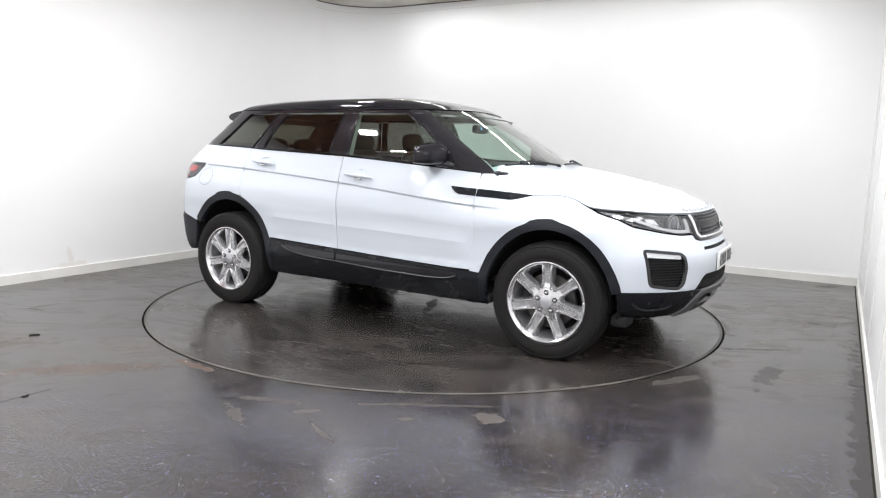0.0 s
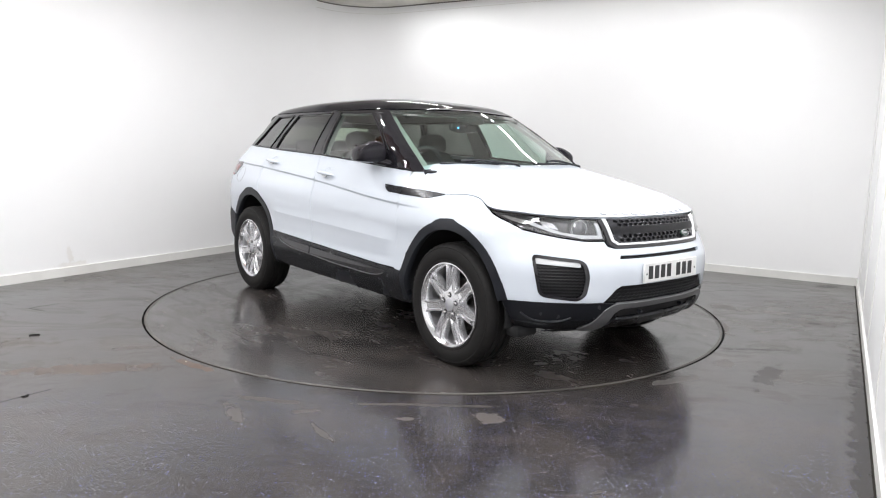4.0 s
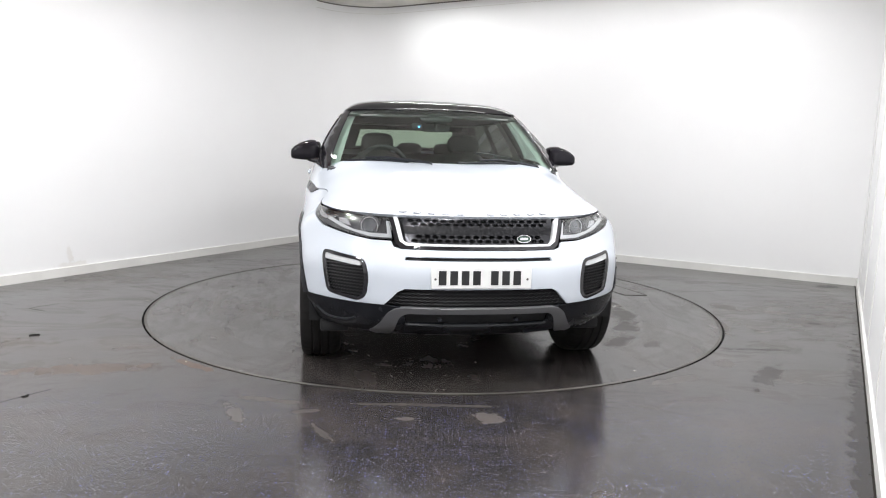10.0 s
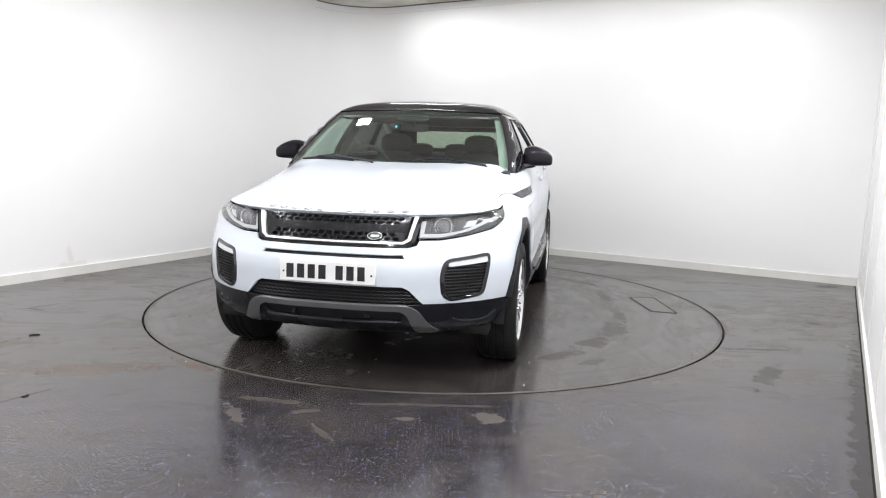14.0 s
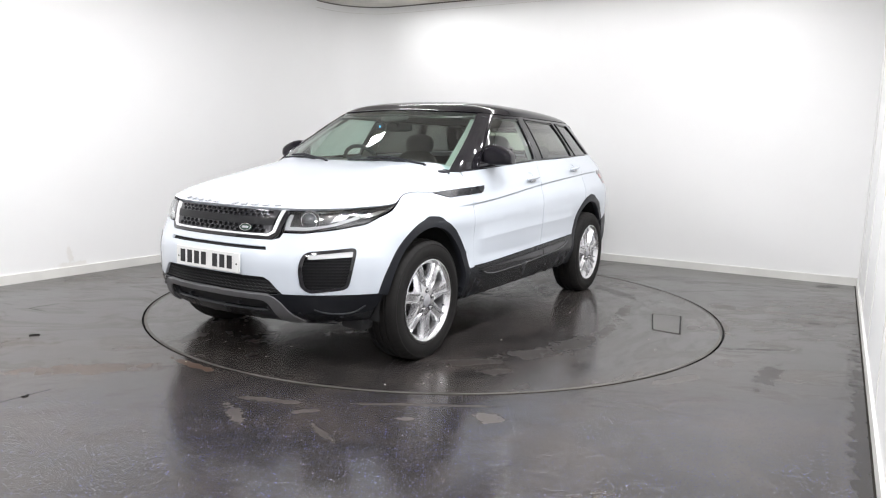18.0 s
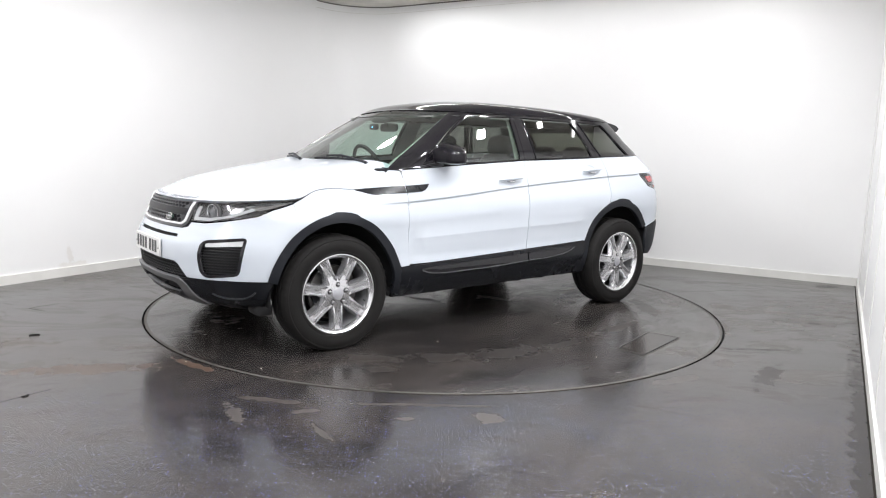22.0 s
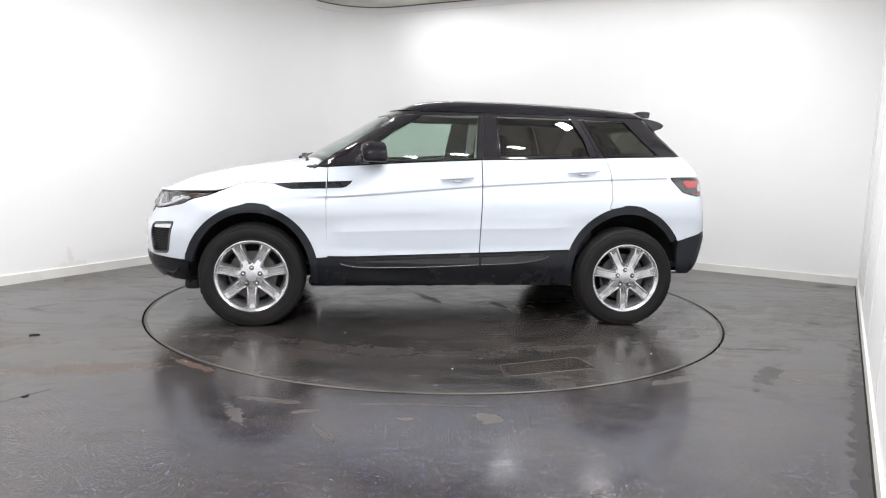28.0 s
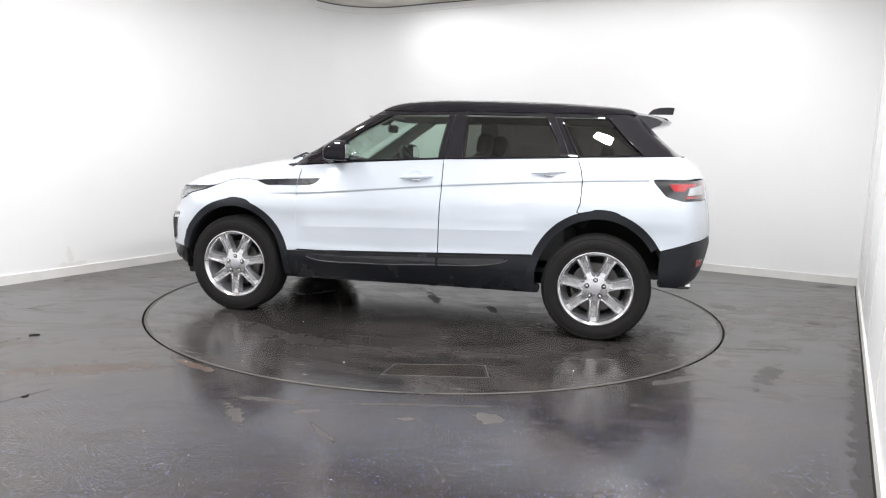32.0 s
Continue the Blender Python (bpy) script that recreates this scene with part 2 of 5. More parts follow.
CHROME = worn("satin_chrome", (0.75, 0.75, 0.76), 0.14, metal=1.0, amount=0.04, relief=0.0)
BARREL = worn("silver_alloy_barrel", (0.34, 0.34, 0.35), 0.42, metal=0.6, amount=0.2)
STEEL = worn("brake_steel", (0.13, 0.125, 0.12), 0.4, metal=0.9, amount=0.25)
SKID = worn("grey_skid_paint", (0.12, 0.12, 0.124), 0.35, metal=0.3, amount=0.1)
SILVER = worn("bright_silver_paint", (0.78, 0.78, 0.79), 0.25, metal=0.35, amount=0.03, relief=0.0)
HOUSING = worn("headlight_housing", (0.05, 0.05, 0.054), 0.25, metal=0.4, amount=0.15, relief=0.0)
SILL_BLACK = worn("black_sill_plastic", (0.01, 0.0108, 0.0135), 0.26, amount=0.2, grain=500, relief=0.05, spec=0.3)
SATIN = worn("satin_grey_edge", (0.1, 0.1, 0.105), 0.25, amount=0.1, relief=0.0)
DARK = worn("dark_liner", (0.008, 0.008, 0.009), 0.85, amount=0.2)
MESH = worn("dark_grille_plastic", (0.007, 0.007, 0.0085), 0.4, amount=0.15, spec=0.25)
GUNMETAL = worn("dark_metallic_grille", (0.032, 0.032, 0.036), 0.18, metal=0.5, amount=0.15)
SEAT = worn("dark_seat_leather", (0.042, 0.042, 0.041), 0.55, amount=0.2)
HEADLINER = worn("grey_roof_lining", (0.2, 0.205, 0.195), 0.8, amount=0.08)
CREAM = worn("pale_cabin_trim", (0.38, 0.39, 0.36), 0.7, amount=0.08)
DASH = worn("dark_dashboard", (0.026, 0.027, 0.028), 0.6, amount=0.15)
PLATE = worn("white_plate", (0.75, 0.75, 0.74), 0.35, amount=0.04)
INK = material("plate_black", (0.012, 0.012, 0.014), 0.4)
LETTER = worn("silver_lettering", (0.5, 0.5, 0.53), 0.3, metal=0.5, amount=0.05)
RED = worn("red_lens", (0.42, 0.01, 0.015), 0.12, coat=1.0, amount=0.1, relief=0.0)
PROJECTOR = worn("smoky_projector_glass", (0.1, 0.105, 0.115), 0.05, coat=1.0, amount=0.1, relief=0.0)
PALE = worn("clear_white_lens", (0.56, 0.57, 0.58), 0.12, coat=1.0, amount=0.05, relief=0.0)
GREEN_BADGE = worn("dark_green_badge", (0.02, 0.05, 0.035), 0.3, amount=0.1)
CLEAR = glass("clear_lens", (0.92, 0.93, 0.94))
SCREEN = glass("windscreen_glass", (0.7, 0.83, 0.77), 0.0, 0.09)
FRONT_PANE = glass("light_tinted_glass", (0.7, 0.82, 0.75), 0.012, 0.1)
PRIVACY = glass("dark_tinted_glass", (0.17, 0.17, 0.16), 0.01)
REAR_PANE = glass("green_tinted_rear_glass", (0.5, 0.56, 0.45), 0.01)
LAMP_GLOW = emitter("lamp_diffuser", (1.0, 0.98, 0.95), 6.0)
BLUE_GLOW = emitter("blue_indicator", (0.1, 0.5, 1.0), 3.0)
HATCH_LID = worn("muddy_hatch_lid", (0.04, 0.034, 0.031), 0.16, amount=0.3, relief=0.0, spec=0.5)
EDGING = worn("dark_floor_edge", (0.026, 0.023, 0.02), 0.95, amount=0.3, spec=0.1)
DEBRIS = worn("black_rubber_scrap", (0.01, 0.01, 0.01), 0.9, spec=0.2)
CHIP = worn("pale_chip", (0.6, 0.58, 0.52), 0.6)
# ---------------------------------------------------------------- building helpers
def curve(*pairs):
    """A smooth line through (at, value) pairs, held level past its ends."""
    xs, ys = np.array([p[0] for p in pairs], float), np.array([p[1] for p in pairs], float)
    d = np.diff(ys) / np.diff(xs)
    m = np.concatenate([[d[0]], (d[:-1] + d[1:]) / 2, [d[-1]]])
    m[1:-1][d[:-1] * d[1:] <= 0] = 0

    def exact(x):
        i = np.clip(np.searchsorted(xs, x) - 1, 0, len(xs) - 2)
        h = xs[i + 1] - xs[i]
        t = (x - xs[i]) / h
        return ((2 * t**3 - 3 * t**2 + 1) * ys[i] + (t**3 - 2 * t**2 + t) * h * m[i]
                + (-2 * t**3 + 3 * t**2) * ys[i + 1] + (t**3 - t**2) * h * m[i + 1])

    at = np.linspace(xs[0], xs[-1], 1500)
    table = exact(at)
    return lambda x: np.interp(x, at, table)


def mesh_of(verts, faces, smooth=True):
    me = bpy.data.meshes.new("mesh")
    me.from_pydata([tuple(map(float, v)) for v in verts], [], [tuple(f) for f in faces])
    if smooth:
        me.polygons.foreach_set("use_smooth", [True] * len(me.polygons))
    me.update()
    return me


def part(name, shape, mat, parent=None, label="", m=None):
    """One mesh object, a part of parent: shape is a bmesh or a mesh."""
    if isinstance(shape, bmesh.types.BMesh):
        me = bpy.data.meshes.new(name)
        shape.to_mesh(me)
        shape.free()
    else:
        me = shape
    if not me.materials:
        me.materials.append(mat)
    ob = new(name, me)
    if parent is not None:
        ob.parent = parent
    if m is not None:
        ob.matrix_basis = m
    if label:
        ob["label"] = label
    return ob


def smooth_all(bm, angle=35):
    for f in bm.faces:
        f.smooth = True
    for e in bm.edges:
        if len(e.link_faces) == 2 and e.calc_face_angle(0) > radians(angle):
            e.smooth = False
    return bm


def box(x0, x1, y0, y1, z0, z1, bevel=0.0, seg=2, bm=None):
    bm = bm or bmesh.new()
    v = bmesh.ops.create_cube(bm, size=1, matrix=Matrix.Translation(((x0 + x1) / 2, (y0 + y1) / 2, (z0 + z1) / 2)) @ Matrix.Diagonal((x1 - x0, y1 - y0, z1 - z0, 1)))["verts"]
    if bevel:
        es = list({e for a in v for e in a.link_edges})
        bmesh.ops.bevel(bm, geom=es, offset=bevel, segments=seg, profile=0.5, affect="EDGES")
    return smooth_all(bm, 40)


def lathe(profile, seg=48, bm=None, m=None):
    """Turns (radius, y) pairs round the y axis."""
    bm = bm or bmesh.new()
    m = m or Matrix()
    rings = []
    for r, y in profile:
        rings.append([bm.verts.new(m @ Vector((r * math.cos(2 * math.pi * i / seg), y, r * math.sin(2 * math.pi * i / seg)))) for i in range(seg)])
    for a, b in zip(rings, rings[1:]):
        for i in range(seg):
            bm.faces.new((a[i], a[(i + 1) % seg], b[(i + 1) % seg], b[i]))
    bmesh.ops.recalc_face_normals(bm, faces=bm.faces)
    return smooth_all(bm)


def tube(points, radius, seg=8, bm=None, closed=False):
    """A round bar along points."""
    bm = bm or bmesh.new()
    pts = [Vector(p) for p in points]
    rings = []
    n = len(pts)
    for i, p in enumerate(pts):
        a, b = pts[(i - 1) % n if closed else max(i - 1, 0)], pts[(i + 1) % n if closed else min(i + 1, n - 1)]
        d = (b - a).normalized()
        s = d.cross(Vector((0, 0, 1)))
        if s.length < 1e-3:
            s = d.cross(Vector((1, 0, 0)))
        s.normalize()
        u = s.cross(d)
        r = radius(i / max(n - 1, 1)) if callable(radius) else radius
        rings.append([bm.verts.new(p + r * (math.cos(2 * math.pi * k / seg) * s + math.sin(2 * math.pi * k / seg) * u)) for k in range(seg)])
    pairs = list(zip(rings, rings[1:])) + ([(rings[-1], rings[0])] if closed else [])
    for a, b in pairs:
        for k in range(seg):
            bm.faces.new((a[k], a[(k + 1) % seg], b[(k + 1) % seg], b[k]))
    if not closed:
        bm.faces.new(rings[0]), bm.faces.new(rings[-1])
    bmesh.ops.recalc_face_normals(bm, faces=bm.faces)
    return smooth_all(bm, 50)


def rounded(poly, r=0.02, n=4):
    """A polygon with its corners rounded."""
    out, k = [], len(poly)
    for i in range(k):
        p, a, b = (np.array(poly[j], float) for j in (i, i - 1, (i + 1) % k))
        da, db = a - p, b - p
        la, lb = np.linalg.norm(da), np.linalg.norm(db)
        q = min(r, la * 0.45, lb * 0.45)
        s, e = p + da / la * q, p + db / lb * q
        for j in range(n + 1):
            t = j / n
            out.append((1 - t)**2 * s + 2 * t * (1 - t) * p + t * t * e)
    return [tuple(q) for q in out]


def dense(poly, step):
    out = []
    for i, p in enumerate(poly):
        q = poly[(i + 1) % len(poly)]
        n = max(1, int(math.ceil(math.hypot(q[0] - p[0], q[1] - p[1]) / step)))
        out += [(p[0] + (q[0] - p[0]) * j / n, p[1] + (q[1] - p[1]) * j / n) for j in range(n)]
    return out


def inset(poly, d):
    """Shrinks a polygon by d (grows it for d < 0)."""
    n = len(poly)
    area = sum(poly[i][0] * poly[(i + 1) % n][1] - poly[(i + 1) % n][0] * poly[i][1] for i in range(n))
    sg = 1 if area > 0 else -1
    out = []
    for i in range(n):
        p, a, b = (np.array(poly[j], float) for j in (i, i - 1, (i + 1) % n))
        u, v = (p - a), (b - p)
        u, v = u / (np.linalg.norm(u) + 1e-12), v / (np.linalg.norm(v) + 1e-12)
        nu, nv = np.array((-u[1], u[0])) * sg, np.array((-v[1], v[0])) * sg
        w = nu + nv
        w = w / max(0.5, (1 + nu @ nv))
        out.append(tuple(p + w * d))
    return out


def inside(pts, poly):
    x, y = pts[:, 0], pts[:, 1]
    c = np.zeros(len(pts), bool)
    for i in range(len(poly)):
        (x0, y0), (x1, y1) = poly[i - 1], poly[i]
        k = (y0 > y) != (y1 > y)
        with np.errstate(divide="ignore", invalid="ignore"):
            c ^= k & (x < (x1 - x0) * (y - y0) / (y1 - y0 + 1e-30) + x0)
    return c


def edge_distance(pts, poly):
    best = np.full(len(pts), 1e9)
    for i in range(len(poly)):
        a, b = np.array(poly[i - 1]), np.array(poly[i])
        d = b - a
        t = np.clip(((pts - a) @ d) / (d @ d + 1e-12), 0, 1)
        best = np.minimum(best, np.linalg.norm(pts - a - t[:, None] * d, axis=1))
    return best


def fill(poly, cell, holes=(), lines=()):
    """Triangles over a flat polygon with holes, with inner points every cell. Returns points, triangles and the border loops."""
    from mathutils.geometry import delaunay_2d_cdt
    loops = [dense(poly, cell)] + [dense(h, cell) for h in holes]
    pts, edges, faces = [], [], []
    for lp in loops:
        k = len(pts)
        pts += lp
        edges += [(k + i, k + (i + 1) % len(lp)) for i in range(len(lp))]
    for ln in lines:
        k = len(pts)
        pts += list(ln)
        edges += [(k + i, k + i + 1) for i in range(len(ln) - 1)]
    arr = np.array(loops[0])
    lo, hi = arr.min(0), arr.max(0)
    gx, gy = np.meshgrid(np.arange(lo[0], hi[0], cell), np.arange(lo[1], hi[1], cell))
    gx[1::2] += cell / 2
    g = np.stack([gx.ravel(), gy.ravel()], -1)
    keep = inside(g, loops[0]) & (edge_distance(g, loops[0]) > cell * 0.45)
    for lp in loops[1:]:
        keep &= ~inside(g, lp) & (edge_distance(g, lp) > cell * 0.45)
    for ln in lines:
        keep &= edge_distance(g, list(ln) + list(ln)[-2:0:-1]) > 0.006
    pts += [tuple(q) for q in g[keep]]
    v, _, f, _, _, _ = delaunay_2d_cdt([Vector((float(a), float(b))) for a, b in pts], edges, [], 0, 1e-6)
    v = np.array([(q.x, q.y) for q in v])
    f = np.array([t for t in f if len(t) == 3])
    mid = v[f].mean(1)
    ok = inside(mid, loops[0])
    for lp in loops[1:]:
        ok &= ~inside(mid, lp)
    return v, f[ok]


def border(f):
    """Directed border edges of a triangle list."""
    seen = {}
    for a, b, c in f:
        for e in ((a, b), (b, c), (c, a)):
            seen[e] = 1
    return [e for e in seen if (e[1], e[0]) not in seen]


def panel(poly, place, cell=0.035, holes=(), lift=0.0, thick=0.014, soft=0.0025, flip=1, dome=0.0, lines=()):
    """A curved sheet: a flat polygon carried onto a surface by place(a, b) -> points, normals, with turned-in edges. flip=-1 mirrors it to the car's right."""
    v, f = fill(poly, cell, holes, lines)
    P, N = place(v[:, 0], v[:, 1])
    if dome:
        wide = abs(dome) * 4
        d = edge_distance(v, poly)
        P = P + N * (dome * np.sin(np.clip(d / wide, 0, 1) * math.pi / 2))[:, None]
    P = P + N * lift
    # triangles must face along the normals
    t = f[: min(len(f), 60)]
    nn = np.cross(P[t[:, 1]] - P[t[:, 0]], P[t[:, 2]] - P[t[:, 0]])
    if (nn * N[t[:, 0]]).sum() < 0:
        f = f[:, ::-1]
    E = border(f)
    on = sorted({i for e in E for i in e})
    P2 = P.copy()
    P2[on] -= N[on] * soft
    verts, faces = list(P2), [tuple(t) for t in f]
    normals = [tuple(n) for n in N]
    if thick:
        top = {i: len(verts) + k for k, i in enumerate(on)}
        verts += [P2[i] for i in on]
        low = {i: len(verts) + k for k, i in enumerate(on)}
        verts += [P[i] - N[i] * thick for i in on]
        out = {i: np.zeros(3) for i in on}
        for a, b in E:
            n = np.cross(P[b] - P[a], N[a])
            n /= np.linalg.norm(n) + 1e-12
            out[a], out[b] = out[a] + n, out[b] + n
        for i in on:
            n = out[i] / (np.linalg.norm(out[i]) + 1e-9)
            normals.append(tuple((n + N[i]) * 0.707))
        for i in on:
            normals.append(tuple(out[i] / (np.linalg.norm(out[i]) + 1e-9)))
        faces += [(top[b], top[a], low[a], low[b]) for a, b in E]
    if flip < 0:
        verts = [(p[0], -p[1], p[2]) for p in verts]
        faces = [fc[::-1] for fc in faces]
        normals = [(n[0], -n[1], n[2]) for n in normals]
    me = mesh_of(verts, faces)
    if not dome:
        me.normals_split_custom_set_from_vertices(normals)
    return me
# ---------------------------------------------------------------- the booth
def prism(outline, z0, z1):
    """An upright slab from a plan outline."""
    bm = bmesh.new()
    lo, hi = [bm.verts.new((*p[:2], z0)) for p in outline], [bm.verts.new((*p[:2], z1)) for p in outline]
    n = len(outline)
    for i in range(n):
        bm.faces.new((lo[i], lo[(i + 1) % n], hi[(i + 1) % n], hi[i]))
    bm.faces.new(hi), bm.faces.new(lo[::-1])
    bmesh.ops.recalc_face_normals(bm, faces=bm.faces)
    return bm


def strip(path, inner, outer, z0, z1):
    """A band of wall along a plan path of (p, q, np, nq): inner and outer are distances behind its face."""
    a = [room(p - n * inner, q - k * inner) for p, q, n, k in path]
    b = [room(p - n * outer, q - k * outer) for p, q, n, k in path]
    return smooth_all(prism(a + b[::-1], z0, z1), 30)


CORNER = 0.75
bend = [(LEFT + CORNER - CORNER * math.cos(a), BACK - CORNER + CORNER * math.sin(a), math.cos(a), -math.sin(a)) for a in np.linspace(0, math.pi / 2, 25)]
back_path = bend + [(RIGHT, BACK, 0, -1)]
left_path = [(LEFT, FRONT, 1, 0), (LEFT, BACK - CORNER, 1, 0)]
right_path = [(RIGHT, BACK, -1, 0), (RIGHT, FRONT, -1, 0)]
front_path = [(RIGHT, FRONT, 0, 1), (LEFT, FRONT, 0, 1)]
PATHS = dict(wall_left=left_path, wall_back=back_path, wall_right=right_path, wall_front=front_path)
WALL_WORDS = dict(wall_left="plain white sheet wall of the photo booth", wall_back="white sheet back wall with a rounded corner",
                  wall_right="white panelled wall close beside the camera", wall_front="white wall behind the camera")
for name, path in PATHS.items():
    tagged(part(name, strip(path, 0.0, 0.12, 0.0, CEIL), WALL), WALL_WORDS[name], "wall", kind="structure")
    tagged(part("baseboard", strip(path, -0.014, 0.0, 0.0, 0.082), SKIRT), "low white painted skirting board on the floor", "skirting", kind="structure")
tagged(part("trim", strip(back_path, -0.006, 0.0, CEIL - 0.096, CEIL - 0.09), SKIRT), "thin raised line near the wall's top", "trim", kind="structure")
# proud strip whose grey stands in for the dark gap under the ceiling
tagged(part("trim", strip(back_path, -0.005, 0.0, CEIL - 0.014, CEIL), SHADOW_GAP), "thin grey strip, coloured as the shaded gap between wall and ceiling", "trim", kind="structure")

tagged(part("floor_edge", strip(right_path, -0.023, -0.014, 0.0, 0.003), EDGING), "dark sealed strip of floor along the wall foot", "trim", kind="structure")
for q in np.arange(-4.8, 2.9, 1.22):
    tagged(part("wall_joint", strip([(RIGHT, q + 0.012, -1, 0), (RIGHT, q - 0.012, -1, 0)], -0.004, 0.0, 0.082, CEIL), SKIRT), "thin white joint strip between wall panels", "trim", "wall joint strips", "structure")
corners = [room(LEFT - 0.12, FRONT - 0.12), room(RIGHT + 0.12, FRONT - 0.12), room(RIGHT + 0.12, BACK + 0.12), room(LEFT - 0.12, BACK + 0.12)]
tagged(part("ceiling", prism(corners, CEIL, CEIL + 0.1), CEILING), "pale grey beige ceiling with a dull rough face", "ceiling", kind="structure")

tagged(part("ceiling_board", prism([room(p, q) for p, q in ((LEFT + 0.02, -3.2), (-0.75, -3.2), (-0.75, -1.0), (LEFT + 0.02, -1.0))], CEIL - 0.004, CEIL), STAINED), "brown stained board on the ceiling by the wall", "ceiling", kind="structure")

RING = 2.237
hole = [(RING * math.cos(a), RING * math.sin(a)) for a in np.linspace(0, 2 * math.pi, 161)[:-1]]


def floor_sheet():
    v, f = fill([(p.x, p.y) for p in corners], 0.6, [hole])
    verts = [(a, b, 0.0) for a, b in v]
    n = len(hole)
    faces = [tuple(t) if (v[t[1]] - v[t[0]])[0] * (v[t[2]] - v[t[0]])[1] - (v[t[1]] - v[t[0]])[1] * (v[t[2]] - v[t[0]])[0] > 0 else tuple(t[::-1]) for t in f]
    k = len(verts)
    verts += [(a, b, 0.0) for a, b in hole] + [(a, b, -0.05) for a, b in hole]
    faces += [(k + i, k + (i + 1) % n, k + n + (i + 1) % n, k + n + i) for i in range(n)]
    return mesh_of(verts, faces, smooth=False)


tagged(part("floor", floor_sheet(), FLOOR), "wet dark grey vinyl floor with pale and blue flecks", "floor", kind="structure")
tagged(part("turntable_pit", prism([(1.03 * a, 1.03 * b) for a, b in hole], -0.08, -0.055), DARK), "dark pit under the turntable", "pit", kind="structure")

turntable = tagged(new("turntable"), "round turntable set flush in the wet dark floor", "turntable")


def disc():
    r = RING - 0.015
    bm = bmesh.new()
    prof = [(0.0001, 0.0), (1.2, 0.0), (r - 0.0015, 0.0), (r, -0.0015), (r, -0.05)]
    lathe(prof, 160, bm)
    bmesh.ops.rotate(bm, verts=bm.verts, matrix=Matrix.Rotation(radians(90), 3, "X"))
    bmesh.ops.recalc_face_normals(bm, faces=bm.faces)
    if sum(f.normal.z * f.calc_area() for f in bm.faces) < 0:
        bmesh.ops.reverse_faces(bm, faces=bm.faces)
    return bm


part("platform", disc(), DECK, turntable)
part("edge_band", smooth_all(lathe([(2.204, 0.0), (2.204, 0.0012), (2.2205, 0.0012), (2.2222, 0.0002)], 160, m=Matrix.Rotation(radians(90), 4, "X") @ Matrix.Diagonal((1, 1, -1, 1))), 60), RIM_EDGE, turntable, "dusty worn metal edge")
hatch_shape = [(-0.18, 1.74), (-0.69, 1.60), (-0.75, 1.82), (-0.165, 1.95)]


def plate_of(poly, z0, z1):
    return smooth_all(prism([(a, b) for a, b in rounded(poly, 0.02, 3)], z0, z1), 30)


hatch = part("hatch", plate_of(hatch_shape, 0.0, 0.0015), DARK, turntable, "dark joint round a rectangular service hatch")
part("hatch_edge", tube([(x, y, 0.0005) for x, y in rounded(hatch_shape, 0.02, 3)], 0.003, 5, closed=True), RIM_EDGE, hatch, "worn pale edge of the hatch")
part("hatch_lid", plate_of(inset(hatch_shape, 0.013), 0.0, 0.003), HATCH_LID, hatch)


def chip(x, y, parent=None, size=0.012, mat=None, label=""):
    bm = bmesh.new()
    bmesh.ops.create_icosphere(bm, subdivisions=1, radius=1, matrix=Matrix.Translation((x, y, size * 0.3)) @ Matrix.Rotation(x * 7, 4, "Z") @ Matrix.Diagonal((size, size * 0.6, size * 0.35, 1)))
    return part("grit" if parent else "paint_chip", bm, mat or CHIP, parent, label)


for x, y in ((1.91, 0.9), (0.73, 0.99), (0.11, 1.8), (-1.2, 1.55)):
    chip(x, y, turntable, 0.007)
tagged(chip(-1.42, -1.79, size=0.009), "pale chip lying on the wet floor", "litter")
tagged(part("rubber_scrap", tube([(-2.585, -1.33, 0.002), (-2.56, -1.315, 0.003), (-2.53, -1.303, 0.002)], 0.0055, 6), DEBRIS), "short black rubber scrap lying on the floor", "litter")
tagged(part("rubber_scrap", tube([(-2.0, -2.4, 0.001), (-1.985, -2.398, 0.004), (-1.98, -2.38, 0.003), (-1.99, -2.365, 0.002)], 0.0035, 6), DEBRIS), "small curled black scrap lying on the floor", "litter")
FLOOR_OB = bpy.data.objects["floor"]
for path in ([(-2.2, -2.68), (-1.99, -2.38), (-1.92, -2.28)], [(-3.01, -0.6), (-2.88, -0.42)], [(-3.01, -0.6), (-2.84, -0.68)]):
    part("seam", tube([(x, y, -0.0005) for x, y in path], 0.0018, 5), DARK, FLOOR_OB)


def ceiling_light(p, q, long, wide):
    # the long ones are the added fill tubes by the back wall
    words = "white ceiling light panel with a bright diffuser" if long < 1 else "added white ceiling tube light that brightens the back wall's top"
    lamp = tagged(new("ceiling_light"), words, "ceiling light", "ceiling lights")
    lamp.matrix_basis = Matrix.Translation(room(p, q, CEIL)) @ pose(0, 0, 0, 0, 0, -30)
    x, y = long / 2 + 0.005, wide / 2 + 0.006
    bm = bmesh.new()
    for x0, x1, y0, y1 in ((-x - 0.025, x + 0.025, -y - 0.024, -y), (-x - 0.025, x + 0.025, y, y + 0.024), (-x - 0.025, -x, -y, y), (x, x + 0.025, -y, y)):
        box(x0, x1, y0, y1, -0.035, 0.0, 0.003, 1, bm)
    part("frame", bm, SKIRT, lamp)
    part("diffuser", box(-x + 0.001, x - 0.001, -y + 0.001, y - 0.001, -0.03, -0.012, 0.002, 1), LAMP_GLOW, lamp)
    return lamp


for place in LAMP_PLACES:
    ceiling_light(*place[:4])
